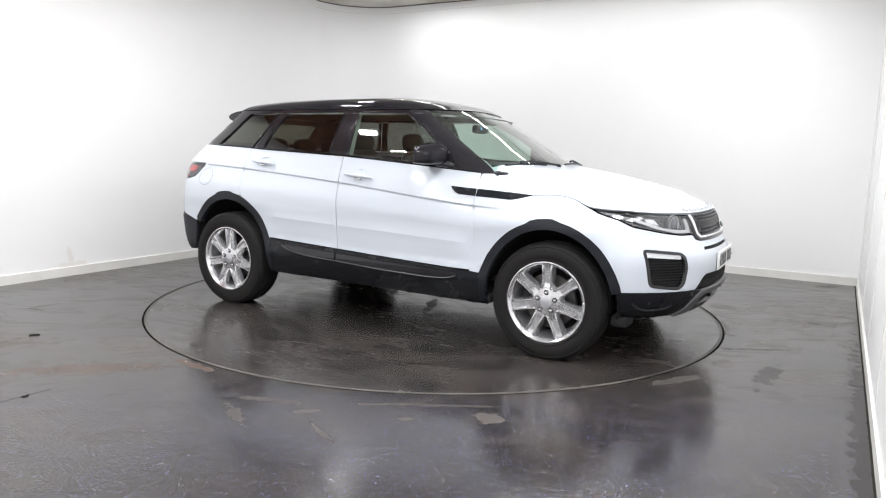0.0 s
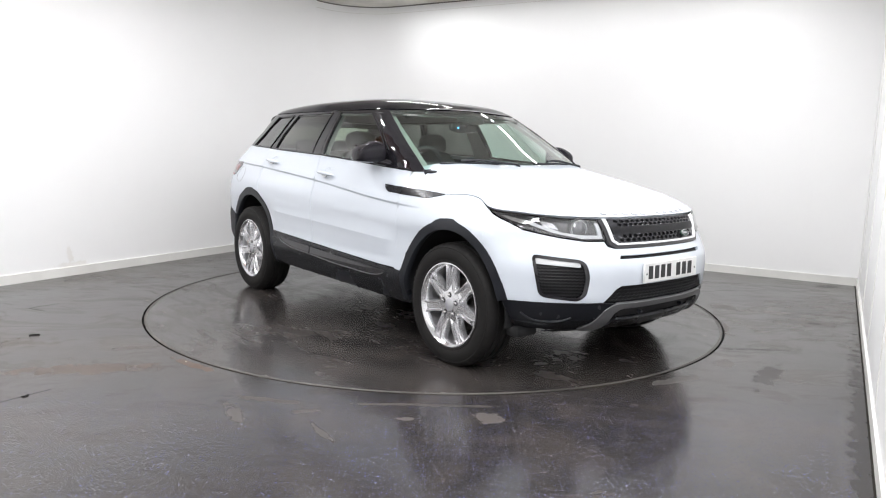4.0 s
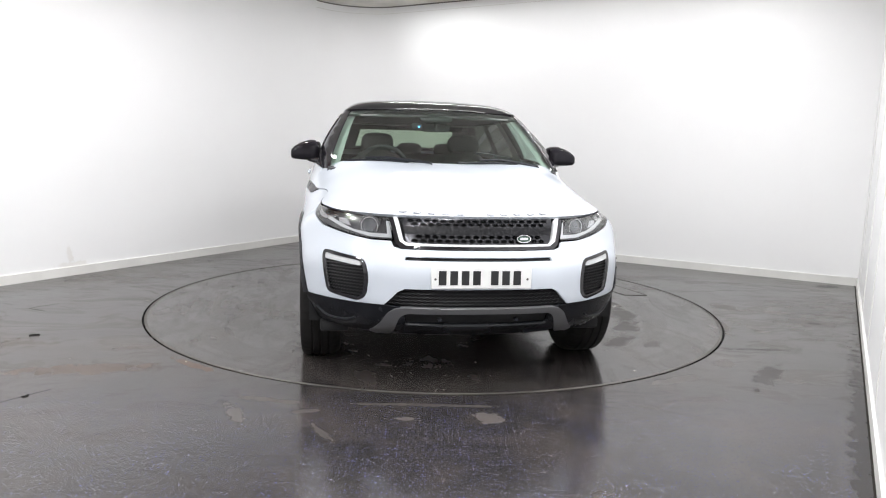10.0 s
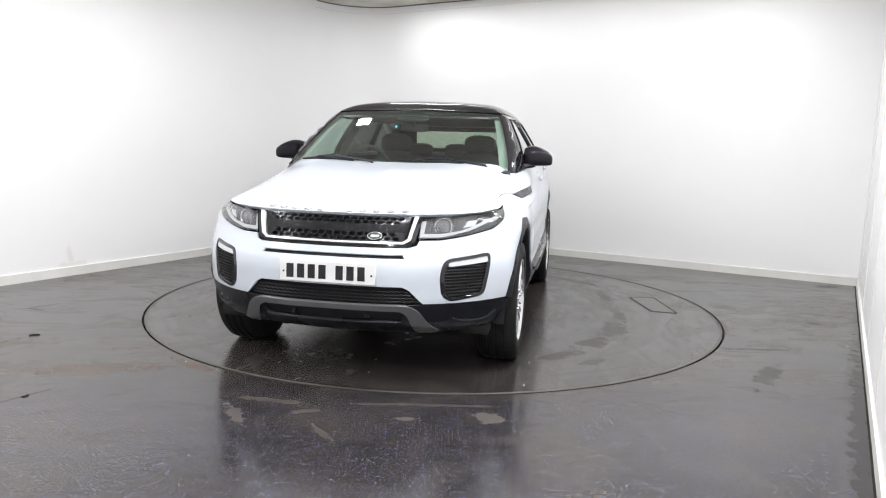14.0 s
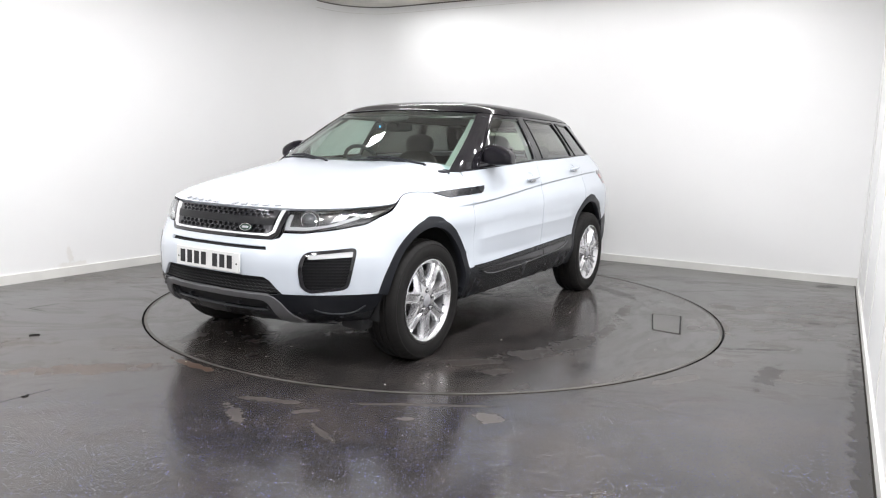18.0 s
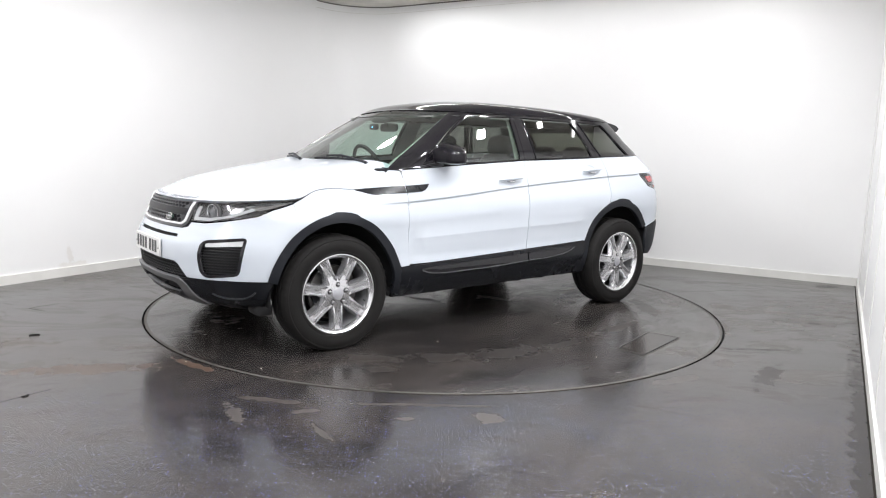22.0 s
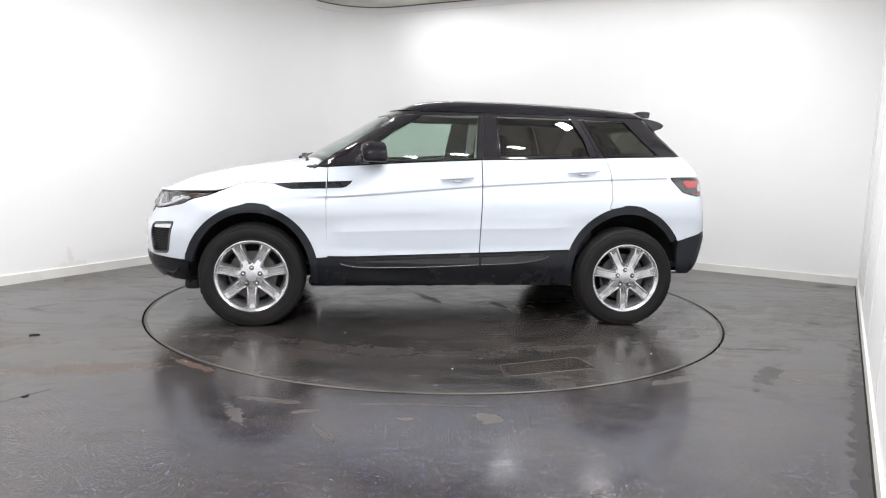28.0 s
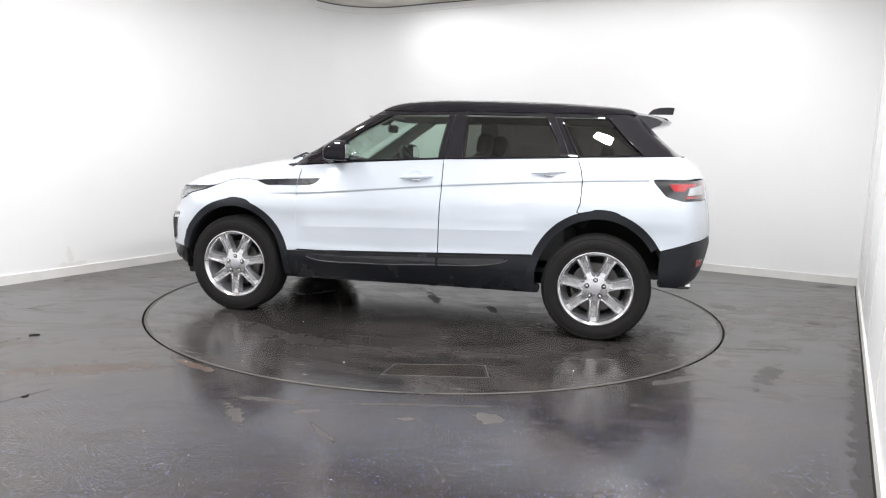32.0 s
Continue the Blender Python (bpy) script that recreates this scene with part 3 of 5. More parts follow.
# ---------------------------------------------------------------- the car: its skin
HALF = curve((0.2, 0.80), (0.28, 0.885), (0.36, 0.925), (0.45, 0.945), (0.5, 0.942), (0.56, 0.935), (0.6, 0.934), (0.665, 0.932), (0.73, 0.935), (0.82, 0.946), (0.92, 0.94), (1.01, 0.915),
             (1.1, 0.885), (1.18, 0.86), (1.24, 0.838), (1.35, 0.777), (1.5, 0.68), (1.56, 0.634), (1.62, 0.565))
BOW_F = curve((0.3, 0.05), (0.5, 0.012), (0.7, 0.005), (0.8, 0.014), (0.85, 0.04), (0.9, 0.085), (0.94, 0.13), (1.0, 0.22), (1.1, 0.42), (1.5, 0.42))
BOW_R = curve((0.3, 0.05), (0.6, 0.03), (0.9, 0.035), (1.075, 0.045), (1.24, 0.1), (1.5, 0.108))
NOSE = curve((0.2, 1.95), (0.27, 2.05), (0.33, 2.13), (0.42, 2.175), (0.5, 2.19), (0.66, 2.188), (0.71, 2.165), (0.77, 2.135), (0.9, 2.085), (0.96, 2.03), (1.05, 1.9), (1.25, 1.6))
TAIL = curve((0.25, -1.9), (0.35, -2.0), (0.41, -2.05), (0.59, -2.105), (0.68, -2.115), (0.96, -2.085), (1.09, -2.055), (1.15, -2.02), (1.24, -1.92))
GLASS_F = curve((1.05, 1.19), (1.16, 1.03), (1.3, 0.787), (1.45, 0.526), (1.55, 0.34), (1.6, 0.22))
GLASS_R = curve((1.15, -1.97), (1.24, -1.89), (1.41, -1.70), (1.5, -1.62), (1.56, -1.56))


FOLD = curve((-0.95, 0.724), (-0.7, 0.714), (0.0, 0.695), (0.8, 0.668))
CREASE = curve((-1.7, 1.088), (-1.19, 1.066), (-0.23, 1.002), (0.742, 0.915), (1.05, 0.9))


def side_half(x, z, at=None):
    half, bf, br = at or (HALF(z), BOW_F(z), BOW_R(z))
    f, r = np.maximum((x - 0.3) / 1.25, 0), np.maximum((-x - 0.5) / 1.3, 0)
    y = half - bf * f**2.2 - br * r**2
    below = CREASE(x) - z
    fade = np.minimum(np.maximum((1.06 - x) / 0.25, 0), 1) * np.minimum(np.maximum((x + 2.1) / 0.3, 0), 1)
    up = z - FOLD(x)
    along = np.minimum(np.maximum((0.81 - x) / 0.1, 0), 1) * np.minimum(np.maximum((x + 0.98) / 0.16, 0), 1)
    y = y + along * 0.012 * np.where(up > 0, np.maximum(1 - up / 0.1, 0), np.maximum(1 + up / 0.13, 0))
    return y - fade * 0.012 * np.minimum(np.maximum(below / 0.011, 0), 1) * np.minimum(np.maximum(1 - (below - 0.011) / 0.13, 0), 1)


def fold_lines(x0, x1):
    xs = np.linspace(x0, x1, 30)
    return [[LOW.S(x, float(FOLD(x)) - d) for x in xs] for d in (-0.1, -0.012, -0.003, 0.003, 0.012)]


def crease_lines(x0, x1):
    xs = np.linspace(x0, x1, 40)
    return [[LOW.S(x, float(CREASE(x)) - d) for x in xs] for d in (-0.004, 0.0, 0.005, 0.011, 0.015, 0.028)]


def smooth_max(a, b, r):
    return 0.5 * (a + b + np.sqrt((a - b)**2 + r * r))


class Wrap:
    """The skin as a plan outline at each height: s runs from the middle of the front round the car's left to the middle of the rear; s < 0 is its right."""

    def __init__(self, x1, x0, yb, front, kf, nf, rear, kr, soft):
        self.x1, self.x0, self.yb, self.front, self.kf, self.nf, self.rear, self.kr, self.soft = x1, x0, yb, front, kf, nf, rear, kr, soft
        self.a, self.q = yb, 0.4 * math.pi / 2
        self.b = self.a + self.q
        self.c = self.b + x1 - x0
        self.d = self.c + self.q
        self.end = self.d + yb
        self.rows = {}

    def level(self, x, y, z, at, front, rear):
        f = smooth_max(y - side_half(x, z, at), x - (front - self.kf * np.abs(y)**self.nf), self.soft)
        return smooth_max(f, (rear + self.kr * np.abs(y)**2.8) - x, self.soft)

    def point(self, s, z):
        s, z = np.broadcast_arrays(np.asarray(s, float), np.asarray(z, float))
        sg, s = np.where((s < 0) | (s > self.end), -1.0, 1.0), np.abs(s)
        s = np.where(s > self.end, 2 * self.end - s, s)
        fa = np.clip((s - self.a) / 0.4, 0, math.pi / 2)
        ra = np.clip((s - self.c) / 0.4, 0, math.pi / 2)
        ang = fa + ra
        ox = self.x1 - np.clip(s - self.b, 0, self.c - self.b)
        oy = np.minimum(s, self.a) - np.clip(s - self.d, 0, self.yb)
        dx, dy = np.cos(ang), np.sin(ang)
        lo, hi = np.zeros_like(s), np.full_like(s, 2.6)
        at, front, rear = (HALF(z), BOW_F(z), BOW_R(z)), self.front(z), self.rear(z)
        for _ in range(20):
            m = (lo + hi) / 2
            out = self.level(ox + dx * m, oy + dy * m, z, at, front, rear) > 0
            hi, lo = np.where(out, m, hi), np.where(out, lo, m)
        return np.stack([ox + dx * lo, sg * (oy + dy * lo), z], -1)

    def place(self, s, z):
        e = 0.0025
        p = self.point(s, z)
        n = np.cross(self.point(np.asarray(s) + e, z) - self.point(np.asarray(s) - e, z), self.point(s, np.asarray(z) + e) - self.point(s, np.asarray(z) - e))
        return p, n / (np.linalg.norm(n, axis=-1, keepdims=True) + 1e-12)

    def row(self, z):
        k = round(float(z), 4)
        if k not in self.rows:
            s = np.linspace(0, self.end, 360)
            self.rows[k] = (s, self.point(s, k))
        return self.rows[k]

    def S(self, x, z):
        s, p = self.row(z)
        return (float(np.interp(-x, np.maximum.accumulate(-p[:, 0]), s)), z)

    def F(self, y, z):
        s, p = self.row(z)
        k = p[:, 0] > -0.2
        return (float(np.interp(abs(y), np.maximum.accumulate(p[k, 1]), s[k])) * (1 if y >= 0 else -1), z)

    def R(self, y, z):
        s, p = self.row(z)
        k = p[:, 0] < -1.2
        return (float(np.interp(-abs(y), np.maximum.accumulate(-p[k, 1]), s[k])) * (1 if y >= 0 else -1), z)


LOW = Wrap(1.55, -1.5, 0.5, NOSE, 0.57, 2.8, TAIL, 0.25, 0.06)
TOP = Wrap(-0.35, -1.1, 0.35, GLASS_F, 0.30, 2.0, GLASS_R, 0.22, 0.05)


def both(half):
    """A polygon across the middle from its left half, given from the middle outwards and back."""
    return list(half) + [(-s, z) for s, z in half[::-1] if abs(s) > 1e-6]


def across_tail(wrap, half):
    """The same across the middle of the rear."""
    return list(half) + [(2 * wrap.end - s, z) for s, z in half[::-1] if s < wrap.end - 1e-6]


def arch(cx, a, b, t0, t1, n=22, cz=0.36):
    """Points (x, z) on a wheel arch from angle t0 to t1 (0 is forward, 90 up)."""
    return [(cx + a * math.cos(radians(t)), cz + b * math.sin(radians(t))) for t in np.linspace(t0, t1, n)]


def side(wrap, pts):
    return [wrap.S(x, z) for x, z in pts]



GAP = 0.0013
EDGE = curve((-0.3, 1.01), (0.82, 1.005), (1.1, 0.985), (1.2, 0.988), (1.31, 0.993), (1.42, 0.979), (1.53, 0.94), (1.75, 0.925), (1.95, 0.912), (2.2, 0.908))
BELT = curve((-1.9, 1.243), (-1.74, 1.238), (-0.85, 1.204), (-0.25, 1.181), (0.4, 1.141), (0.82, 1.108), (1.0, 1.095))
SILL = curve((-0.95, 0.558), (-0.231, 0.53), (0.83, 0.492), (1.0, 0.487))
BONNET = curve((0.6, 1.17), (0.95, 1.165), (1.1, 1.144), (1.42, 1.095), (1.66, 1.047), (1.85, 0.997), (1.95, 0.961), (2.03, 0.933), (2.09, 0.908))
ROOF = curve((-1.75, 1.55), (-1.5, 1.58), (-1.1, 1.611), (-0.65, 1.627), (-0.3, 1.63), (0.0, 1.622), (0.2, 1.593), (0.34, 1.552), (0.42, 1.525))

car = tagged(new("car"), "white five-door off-road car with black roof, on the turntable", "car")


def belt(x0, x1, d, n=10):
    return [(x, float(BELT(x)) + d) for x in np.linspace(x0, x1, n)]


def sill_line(x0, x1, d, n=8):
    return [(x, float(SILL(x)) + d) for x in np.linspace(x0, x1, n)]


def bonnet_line(x0, x1, d, n=16):
    return [(x, float(EDGE(x)) + d) for x in np.linspace(x0, x1, n)]


def crown(wrap, s_list, edge_z, top, power, spine, rings=14, lift=0.0, gentle=0.0):
    """A domed sheet: from a spine line out to a border on the skin."""
    z = np.array([edge_z(s) for s in s_list])
    B = wrap.point(np.array(s_list), z)
    verts, faces, n = [], [], len(s_list)
    rr = np.linspace(0, 1, rings) ** 0.8
    for r in rr:
        w = np.where(B[:, 0] < 1.02, min(1.0, r / 0.88)**2.5, r) if wrap is LOW else r
        x = spine(B[:, 0]) * (1 - w) + B[:, 0] * w
        y = B[:, 1] * r
        zz = z + (np.maximum(top(x), z) - z) * (1 - gentle * r**2.2 - (1 - gentle) * r**(power(B[:, 0]) if callable(power) else power))
        verts += list(np.stack([x, y, zz + lift], -1))
    for i in range(rings - 1):
        for j in range(n - 1):
            faces.append((i * n + j, i * n + j + 1, (i + 1) * n + j + 1, (i + 1) * n + j))
    low = len(verts)
    verts += [v + np.array((0, 0, -0.001)) for v in verts[(rings - 1) * n: rings * n]]
    inner = [B[j] * np.array((1, 0.985, 1)) + np.array((-0.01 if abs(s_list[j]) < wrap.b else 0, 0, -0.014)) for j in range(n)]
    verts += inner
    faces += [(low + j, low + j + 1, low + n + j + 1, low + n + j) for j in range(n - 1)]
    bm = bmesh.new()
    vs = [bm.verts.new(tuple(v)) for v in verts]
    for f in faces:
        try:
            bm.faces.new([vs[i] for i in f])
        except ValueError:
            pass
    bmesh.ops.remove_doubles(bm, verts=vs[: n * 2], dist=0.0005)
    bmesh.ops.recalc_face_normals(bm, faces=bm.faces)
    if sum(f.normal.z * f.calc_area() for f in bm.faces) < 0:
        bmesh.ops.reverse_faces(bm, faces=bm.faces)
    return smooth_all(bm, 50)




def superball(a, b, c, n):
    """A rounded block: an ellipsoid with squared shoulders."""
    bm = bmesh.new()
    bmesh.ops.create_uvsphere(bm, u_segments=32, v_segments=18, radius=1)
    for v in bm.verts:
        p = v.co
        k = (abs(p.x)**n + abs(p.y)**n + abs(p.z)**n) ** (1 / n)
        v.co = Vector((a * p.x / k * (0.82 + 0.18 * min(1, (1 - p.x / k) )), b * p.y / k, c * p.z / k))
    return smooth_all(bm, 60)


def mirror_shell(tip):
    """A door mirror's cap: domed behind, lower and narrower in front, cut flat at the glass."""
    bm = superball(0.105, 0.1, 0.08, 4.2)
    for v in bm.verts:
        u = v.co.x / 0.105
        v.co.z *= 1 - 0.45 * max(0.0, u) ** 1.8
        v.co.x = max(v.co.x, -0.08)
        if v.co.z < -0.055:
            v.co.z = -0.055 + (v.co.z + 0.055) * 0.4
        # narrower and lower towards the tip
        out = max(0.0, 0.3 + 0.7 * v.co.y * tip / 0.1)
        v.co.z = (v.co.z + 0.05) * (1 - 0.42 * out ** 1.6) - 0.05
    return smooth_all(bm, 50)
# ---------------------------------------------------------------- body panels
BONNET_CROWN = curve((0.8, 10.0), (0.9, 7.5), (1.05, 5.8), (1.25, 5.0), (1.5, 4.2), (2.2, 3.8))
s_rear = LOW.S(0.8235, float(EDGE(0.8235)))[0]


def bonnet_edge(s):
    return float(EDGE(LOW.point(abs(s), 0.93)[0])) + GAP


def bonnet_spine(x):
    return np.clip(x, 1.02, 1.75)


def bonnet_point(s, r):
    z = bonnet_edge(s)
    b = LOW.point(s, z)
    x = bonnet_spine(b[0]) * (1 - r) + b[0] * r
    return Vector((x, b[1] * r, z + (max(float(BONNET(x)), z) - z) * (1 - r**float(BONNET_CROWN(b[0])))))


part("bonnet", crown(LOW, list(np.linspace(-s_rear, s_rear, 161)), bonnet_edge, BONNET, BONNET_CROWN, bonnet_spine, 26), WHITE, car)
part("roof", crown(TOP, list(np.linspace(-TOP.end, TOP.end, 181)), lambda s: 1.522 + 0.016 * max(0.0, 1 - (s / 0.55) ** 2), ROOF, curve((-0.4, 13.0), (0.0, 11.0), (0.25, 8.0), (0.4, 6.0)), lambda x: np.clip(x, -1.2, 0.0), 30, gentle=0.35), ROOF_PAINT, car, "gloss black roof")
part("headlining", crown(TOP, list(np.linspace(-TOP.end, TOP.end, 121)), lambda s: 1.49, lambda x: ROOF(x) - 0.05, 3.0, lambda x: np.clip(x, -1.2, 0.0)), HEADLINER, car)

# dark structure behind the outer panels, open at the wheels
inner = [LOW.F(0, 0.3), LOW.S(1.75, 0.3), LOW.S(0.9, 0.3), LOW.S(-0.9, 0.3), LOW.S(-1.3, 0.3), LOW.S(-1.84, 0.43), LOW.R(0, 0.43), LOW.R(0, 1.2), LOW.R(0.6, 1.2)] + side(LOW, [(-1.8, 1.215), (-0.85, 1.18), (-0.25, 1.155), (0.4, 1.115), (0.8, 1.04), (1.2, 0.95), (1.5, 0.9)]) + [LOW.F(0.5, 0.87), LOW.F(0, 0.88)]
wells = [side(LOW, arch(1.33, 0.43, 0.455, 0, 345, 40)), side(LOW, arch(-1.33, 0.45, 0.49, 0, 345, 40))]
for g in (1, -1):
    part("inner_body", panel(inner, LOW.place, 0.06, holes=wells, lift=-0.035, thick=0.0, flip=g), DARK, car)
    for x, a, b, end in ((1.33, 0.425, 0.452, 188), (-1.33, 0.445, 0.485, 171)):
        bm = bmesh.new()
        rows = [[bm.verts.new((px, g * min(y, float(side_half(px, max(pz, 0.4))) - 0.03), pz)) for px, pz in arch(x, a, b, -8, end, 30)] for y in (0.95, 0.55)]
        for p, q in zip(range(29), range(1, 30)):
            bm.faces.new((rows[0][p], rows[0][q], rows[1][q], rows[1][p]))
        bm.faces.new(rows[1])
        part("wheel_liner", smooth_all(bm, 60), DARK, car)

# nose
fog_shape = [LOW.S(1.855, 0.718), LOW.F(0.58, 0.692), LOW.F(0.562, 0.60), LOW.F(0.572, 0.5), LOW.F(0.61, 0.466), LOW.S(1.905, 0.49)]
fog_right = [(-a, b) for a, b in fog_shape]
slot = [LOW.F(-0.39, 0.694), LOW.F(0.39, 0.694), LOW.F(0.378, 0.713), LOW.F(-0.378, 0.713)]
front_bumper = part("front_bumper", panel(both([LOW.F(0, 0.55), LOW.F(0.385, 0.549), LOW.F(0.42, 0.53), LOW.F(0.485, 0.46), LOW.F(0.65, 0.459), LOW.S(1.95, 0.46), LOW.S(1.748, 0.462)]
     + side(LOW, arch(1.33, 0.45, 0.485, 14, 48, 8)) + side(LOW, [(1.6, 0.80), (1.592, 0.908), (1.72, 0.874), (1.80, 0.834)])
     + [LOW.F(0.67, 0.801), LOW.F(0.55, 0.783), LOW.F(0.452, 0.783), LOW.F(0.44, 0.757), LOW.F(0.40, 0.746), LOW.F(0, 0.744)]), LOW.place, 0.028,
     holes=[slot, rounded(fog_shape, 0.035), rounded(fog_right, 0.035)], thick=0.02, soft=0.004), WHITE, car)
part("bumper_slot", panel(inset(slot, -0.01), LOW.place, 0.04, lift=-0.018, thick=0), DARK, front_bumper)
lower = both([LOW.F(0, 0.285), LOW.F(0.6, 0.29), LOW.S(1.9, 0.292), LOW.S(1.76, 0.30), LOW.S(1.748, 0.457), LOW.S(1.95, 0.455), LOW.F(0.65, 0.454), LOW.F(0.49, 0.456), LOW.F(0.40, 0.449), LOW.F(0, 0.447)])
lower_bumper = part("lower_bumper", panel(lower, LOW.place, 0.03, holes=[both([LOW.F(0, 0.345), LOW.F(0.375, 0.35), LOW.F(0.385, 0.415), LOW.F(0, 0.418)])], thick=0.03, soft=0.005), SILL_BLACK, car, "black plastic lower bumper")
part("air_slot", panel(both([LOW.F(0, 0.34), LOW.F(0.39, 0.345), LOW.F(0.4, 0.42), LOW.F(0, 0.423)]), LOW.place, 0.05, lift=-0.03, thick=0), DARK, lower_bumper)
part("chin", panel(both([LOW.F(0, 0.205), LOW.F(0.62, 0.21), LOW.S(1.85, 0.21), LOW.S(1.78, 0.3), LOW.F(0.6, 0.293), LOW.F(0, 0.29)]), LOW.place, 0.05, lift=-0.05, thick=0.01), TRIM, lower_bumper)
skid = both([LOW.F(0, 0.425), LOW.F(0.37, 0.423), LOW.F(0.405, 0.40), LOW.F(0.43, 0.31), LOW.F(0.45, 0.292), LOW.F(0.555, 0.298), LOW.F(0.52, 0.33), LOW.F(0.465, 0.42), LOW.F(0.43, 0.446), LOW.F(0.38, 0.453), LOW.F(0, 0.452)])
part("skid_plate", panel(rounded(skid, 0.02, 3), LOW.place, 0.025, lift=0.012, thick=0.03, soft=0.005), SKID, car, "grey painted skid plate")
lower_grille = part("lower_grille", panel(both([LOW.F(0, 0.44), LOW.F(0.5, 0.445), LOW.F(0.43, 0.54), LOW.F(0.39, 0.56), LOW.F(0, 0.56)]), LOW.place, 0.05, lift=-0.03, thick=0), DARK, car)
for k in range(5):
    z = 0.468 + 0.018 * k
    half = 0.47 - 0.018 * k
    ys = np.linspace(-half, half, 60)
    P, N = LOW.place(np.array([LOW.F(y, z)[0] for y in ys]), np.full(60, z) + 0.004 * np.where(np.arange(60) % 2, 1, -1))
    part("grille_bar", tube(P - N * 0.016, 0.0035, 5), MESH, lower_grille)

# number plate, its characters left as plain bars
plate = part("number_plate", box(-0.006, 0.006, -0.258, 0.258, -0.055, 0.055, 0.003, 1), PLATE, car, "white front number plate with plain bars", pose(2.1905, 0.0, 0.613, 0, -1.5, 0))
for k, y in enumerate((-0.2, -0.142, -0.084, -0.026, 0.066, 0.124, 0.182)):
    part("bar", box(0.006, 0.0075, y - 0.0195, y + 0.0195, -0.036, 0.036), INK, plate)
for y in (-0.236, 0.236):
    part("screw", lathe([(0.0001, 0.002), (0.005, 0.002), (0.006, 0.0)], 10), STEEL, plate, "", Matrix.Translation((0.006, y, -0.006)) @ pose(0, 0, 0, 0, 0, -90))

# upper grille
grille = part("grille", panel(both([LOW.F(0, 0.748), LOW.F(0.40, 0.752), LOW.F(0.445, 0.905), LOW.F(0, 0.907)]), LOW.place, 0.04, lift=-0.04, thick=0), DARK, car)
gi = [LOW.F(0, 0.772), LOW.F(0.365, 0.775), LOW.F(0.39, 0.79), LOW.F(0.405, 0.902), LOW.F(0, 0.904)]
part("chrome_frame", panel(both([LOW.F(0, 0.762), LOW.F(0.375, 0.764), LOW.F(0.408, 0.785), LOW.F(0.437, 0.9), LOW.F(0.417, 0.9), LOW.F(0.392, 0.79), LOW.F(0.368, 0.774), LOW.F(0, 0.772)]), LOW.place, 0.02, lift=0.006, thick=0.03, soft=0.003), SILVER, grille, "bright silver U-shaped frame")
part("black_frame", panel(both([LOW.F(0, 0.746), LOW.F(0.395, 0.749), LOW.F(0.428, 0.77), LOW.F(0.458, 0.896), LOW.F(0.438, 0.9), LOW.F(0.410, 0.784), LOW.F(0.377, 0.763), LOW.F(0, 0.761)]), LOW.place, 0.02, lift=0.001, thick=0.03), BLACK, grille)


def hex_band(z0, z1, w0, w1):
    """A strip of grille with rows of six-sided holes."""
    poly = both([LOW.F(0, z0), LOW.F(w0, z0), LOW.F(w1, z1), LOW.F(0, z1)])
    h = (z1 - z0 - 0.008) / 2
    holes = []
    for row in range(2):
        zc = z0 + 0.004 + h * (row + 0.5)
        n = 17
        for k in range(-n, n + 1):
            y = (k + 0.5 * row) * 0.0415 / 1.0
            if abs(y) > min(w0, w1) - 0.024:
                continue
            holes.append([(LOW.F(y, zc)[0] + 0.0195 * math.cos(radians(60 * j)), zc + (h * 0.5 - 0.001) * math.sin(radians(60 * j)) / 0.866) for j in range(6)])
    return panel(poly, LOW.place, 0.05, holes=holes, lift=-0.004, thick=0.016, soft=0.002)


part("hexagon_mesh", hex_band(0.776, 0.824, 0.372, 0.386), GUNMETAL, grille, "dark metallic hexagon mesh")
part("hexagon_mesh", hex_band(0.858, 0.902, 0.392, 0.4), GUNMETAL, grille, "dark metallic hexagon mesh")
part("cross_bar", panel(both([LOW.F(0, 0.822), LOW.F(0.385, 0.822), LOW.F(0.392, 0.86), LOW.F(0, 0.86)]), LOW.place, 0.03, lift=0.004, thick=0.02, soft=0.006), MESH, grille)
badge = part("badge", panel([(LOW.F(0.228, 0.80)[0] + 0.036 * math.cos(a), 0.80 + 0.0185 * math.sin(a)) for a in np.linspace(0, 6.2832, 29)[:-1]], LOW.place, 0.02, lift=0.012, thick=0.012), GREEN_BADGE, grille, "small oval badge in green and silver")
ring = LOW.place(*np.array([(LOW.F(0.228, 0.80)[0] + 0.036 * math.cos(a), 0.80 + 0.0185 * math.sin(a)) for a in np.linspace(0, 6.2832, 29)[:-1]]).T)
part("badge_rim", tube(ring[0] + ring[1] * 0.012, 0.0022, 6, closed=True), CHROME, badge)
part("badge_band", panel([LOW.F(0.205, 0.795), LOW.F(0.247, 0.795), LOW.F(0.251, 0.806), LOW.F(0.209, 0.806)], LOW.place, 0.02, lift=0.015, thick=0.004), LETTER, badge)

# ten raised bars stand for the lettering along the bonnet's edge
for k in range(10):
    y = -0.385 + 0.073 * k + (0.085 if k > 4 else 0)
    s = LOW.F(y / 0.9, 0.925)[0]
    a, b = bonnet_point(s, 0.915), bonnet_point(s, 0.885)
    c = bonnet_point(s + 0.02, 0.9)
    up = (b - a).normalized()
    across = (c - (a + b) / 2).normalized()
    n = across.cross(up).normalized()
    m = Matrix.Translation((a + b) / 2 + n * 0.0055) @ Matrix((across, up, n)).transposed().to_4x4()
    part("letter_bar", box(-0.017, 0.017, -0.013, 0.013, -0.004, 0.001, 0.0008, 1), LETTER, car, "", m)

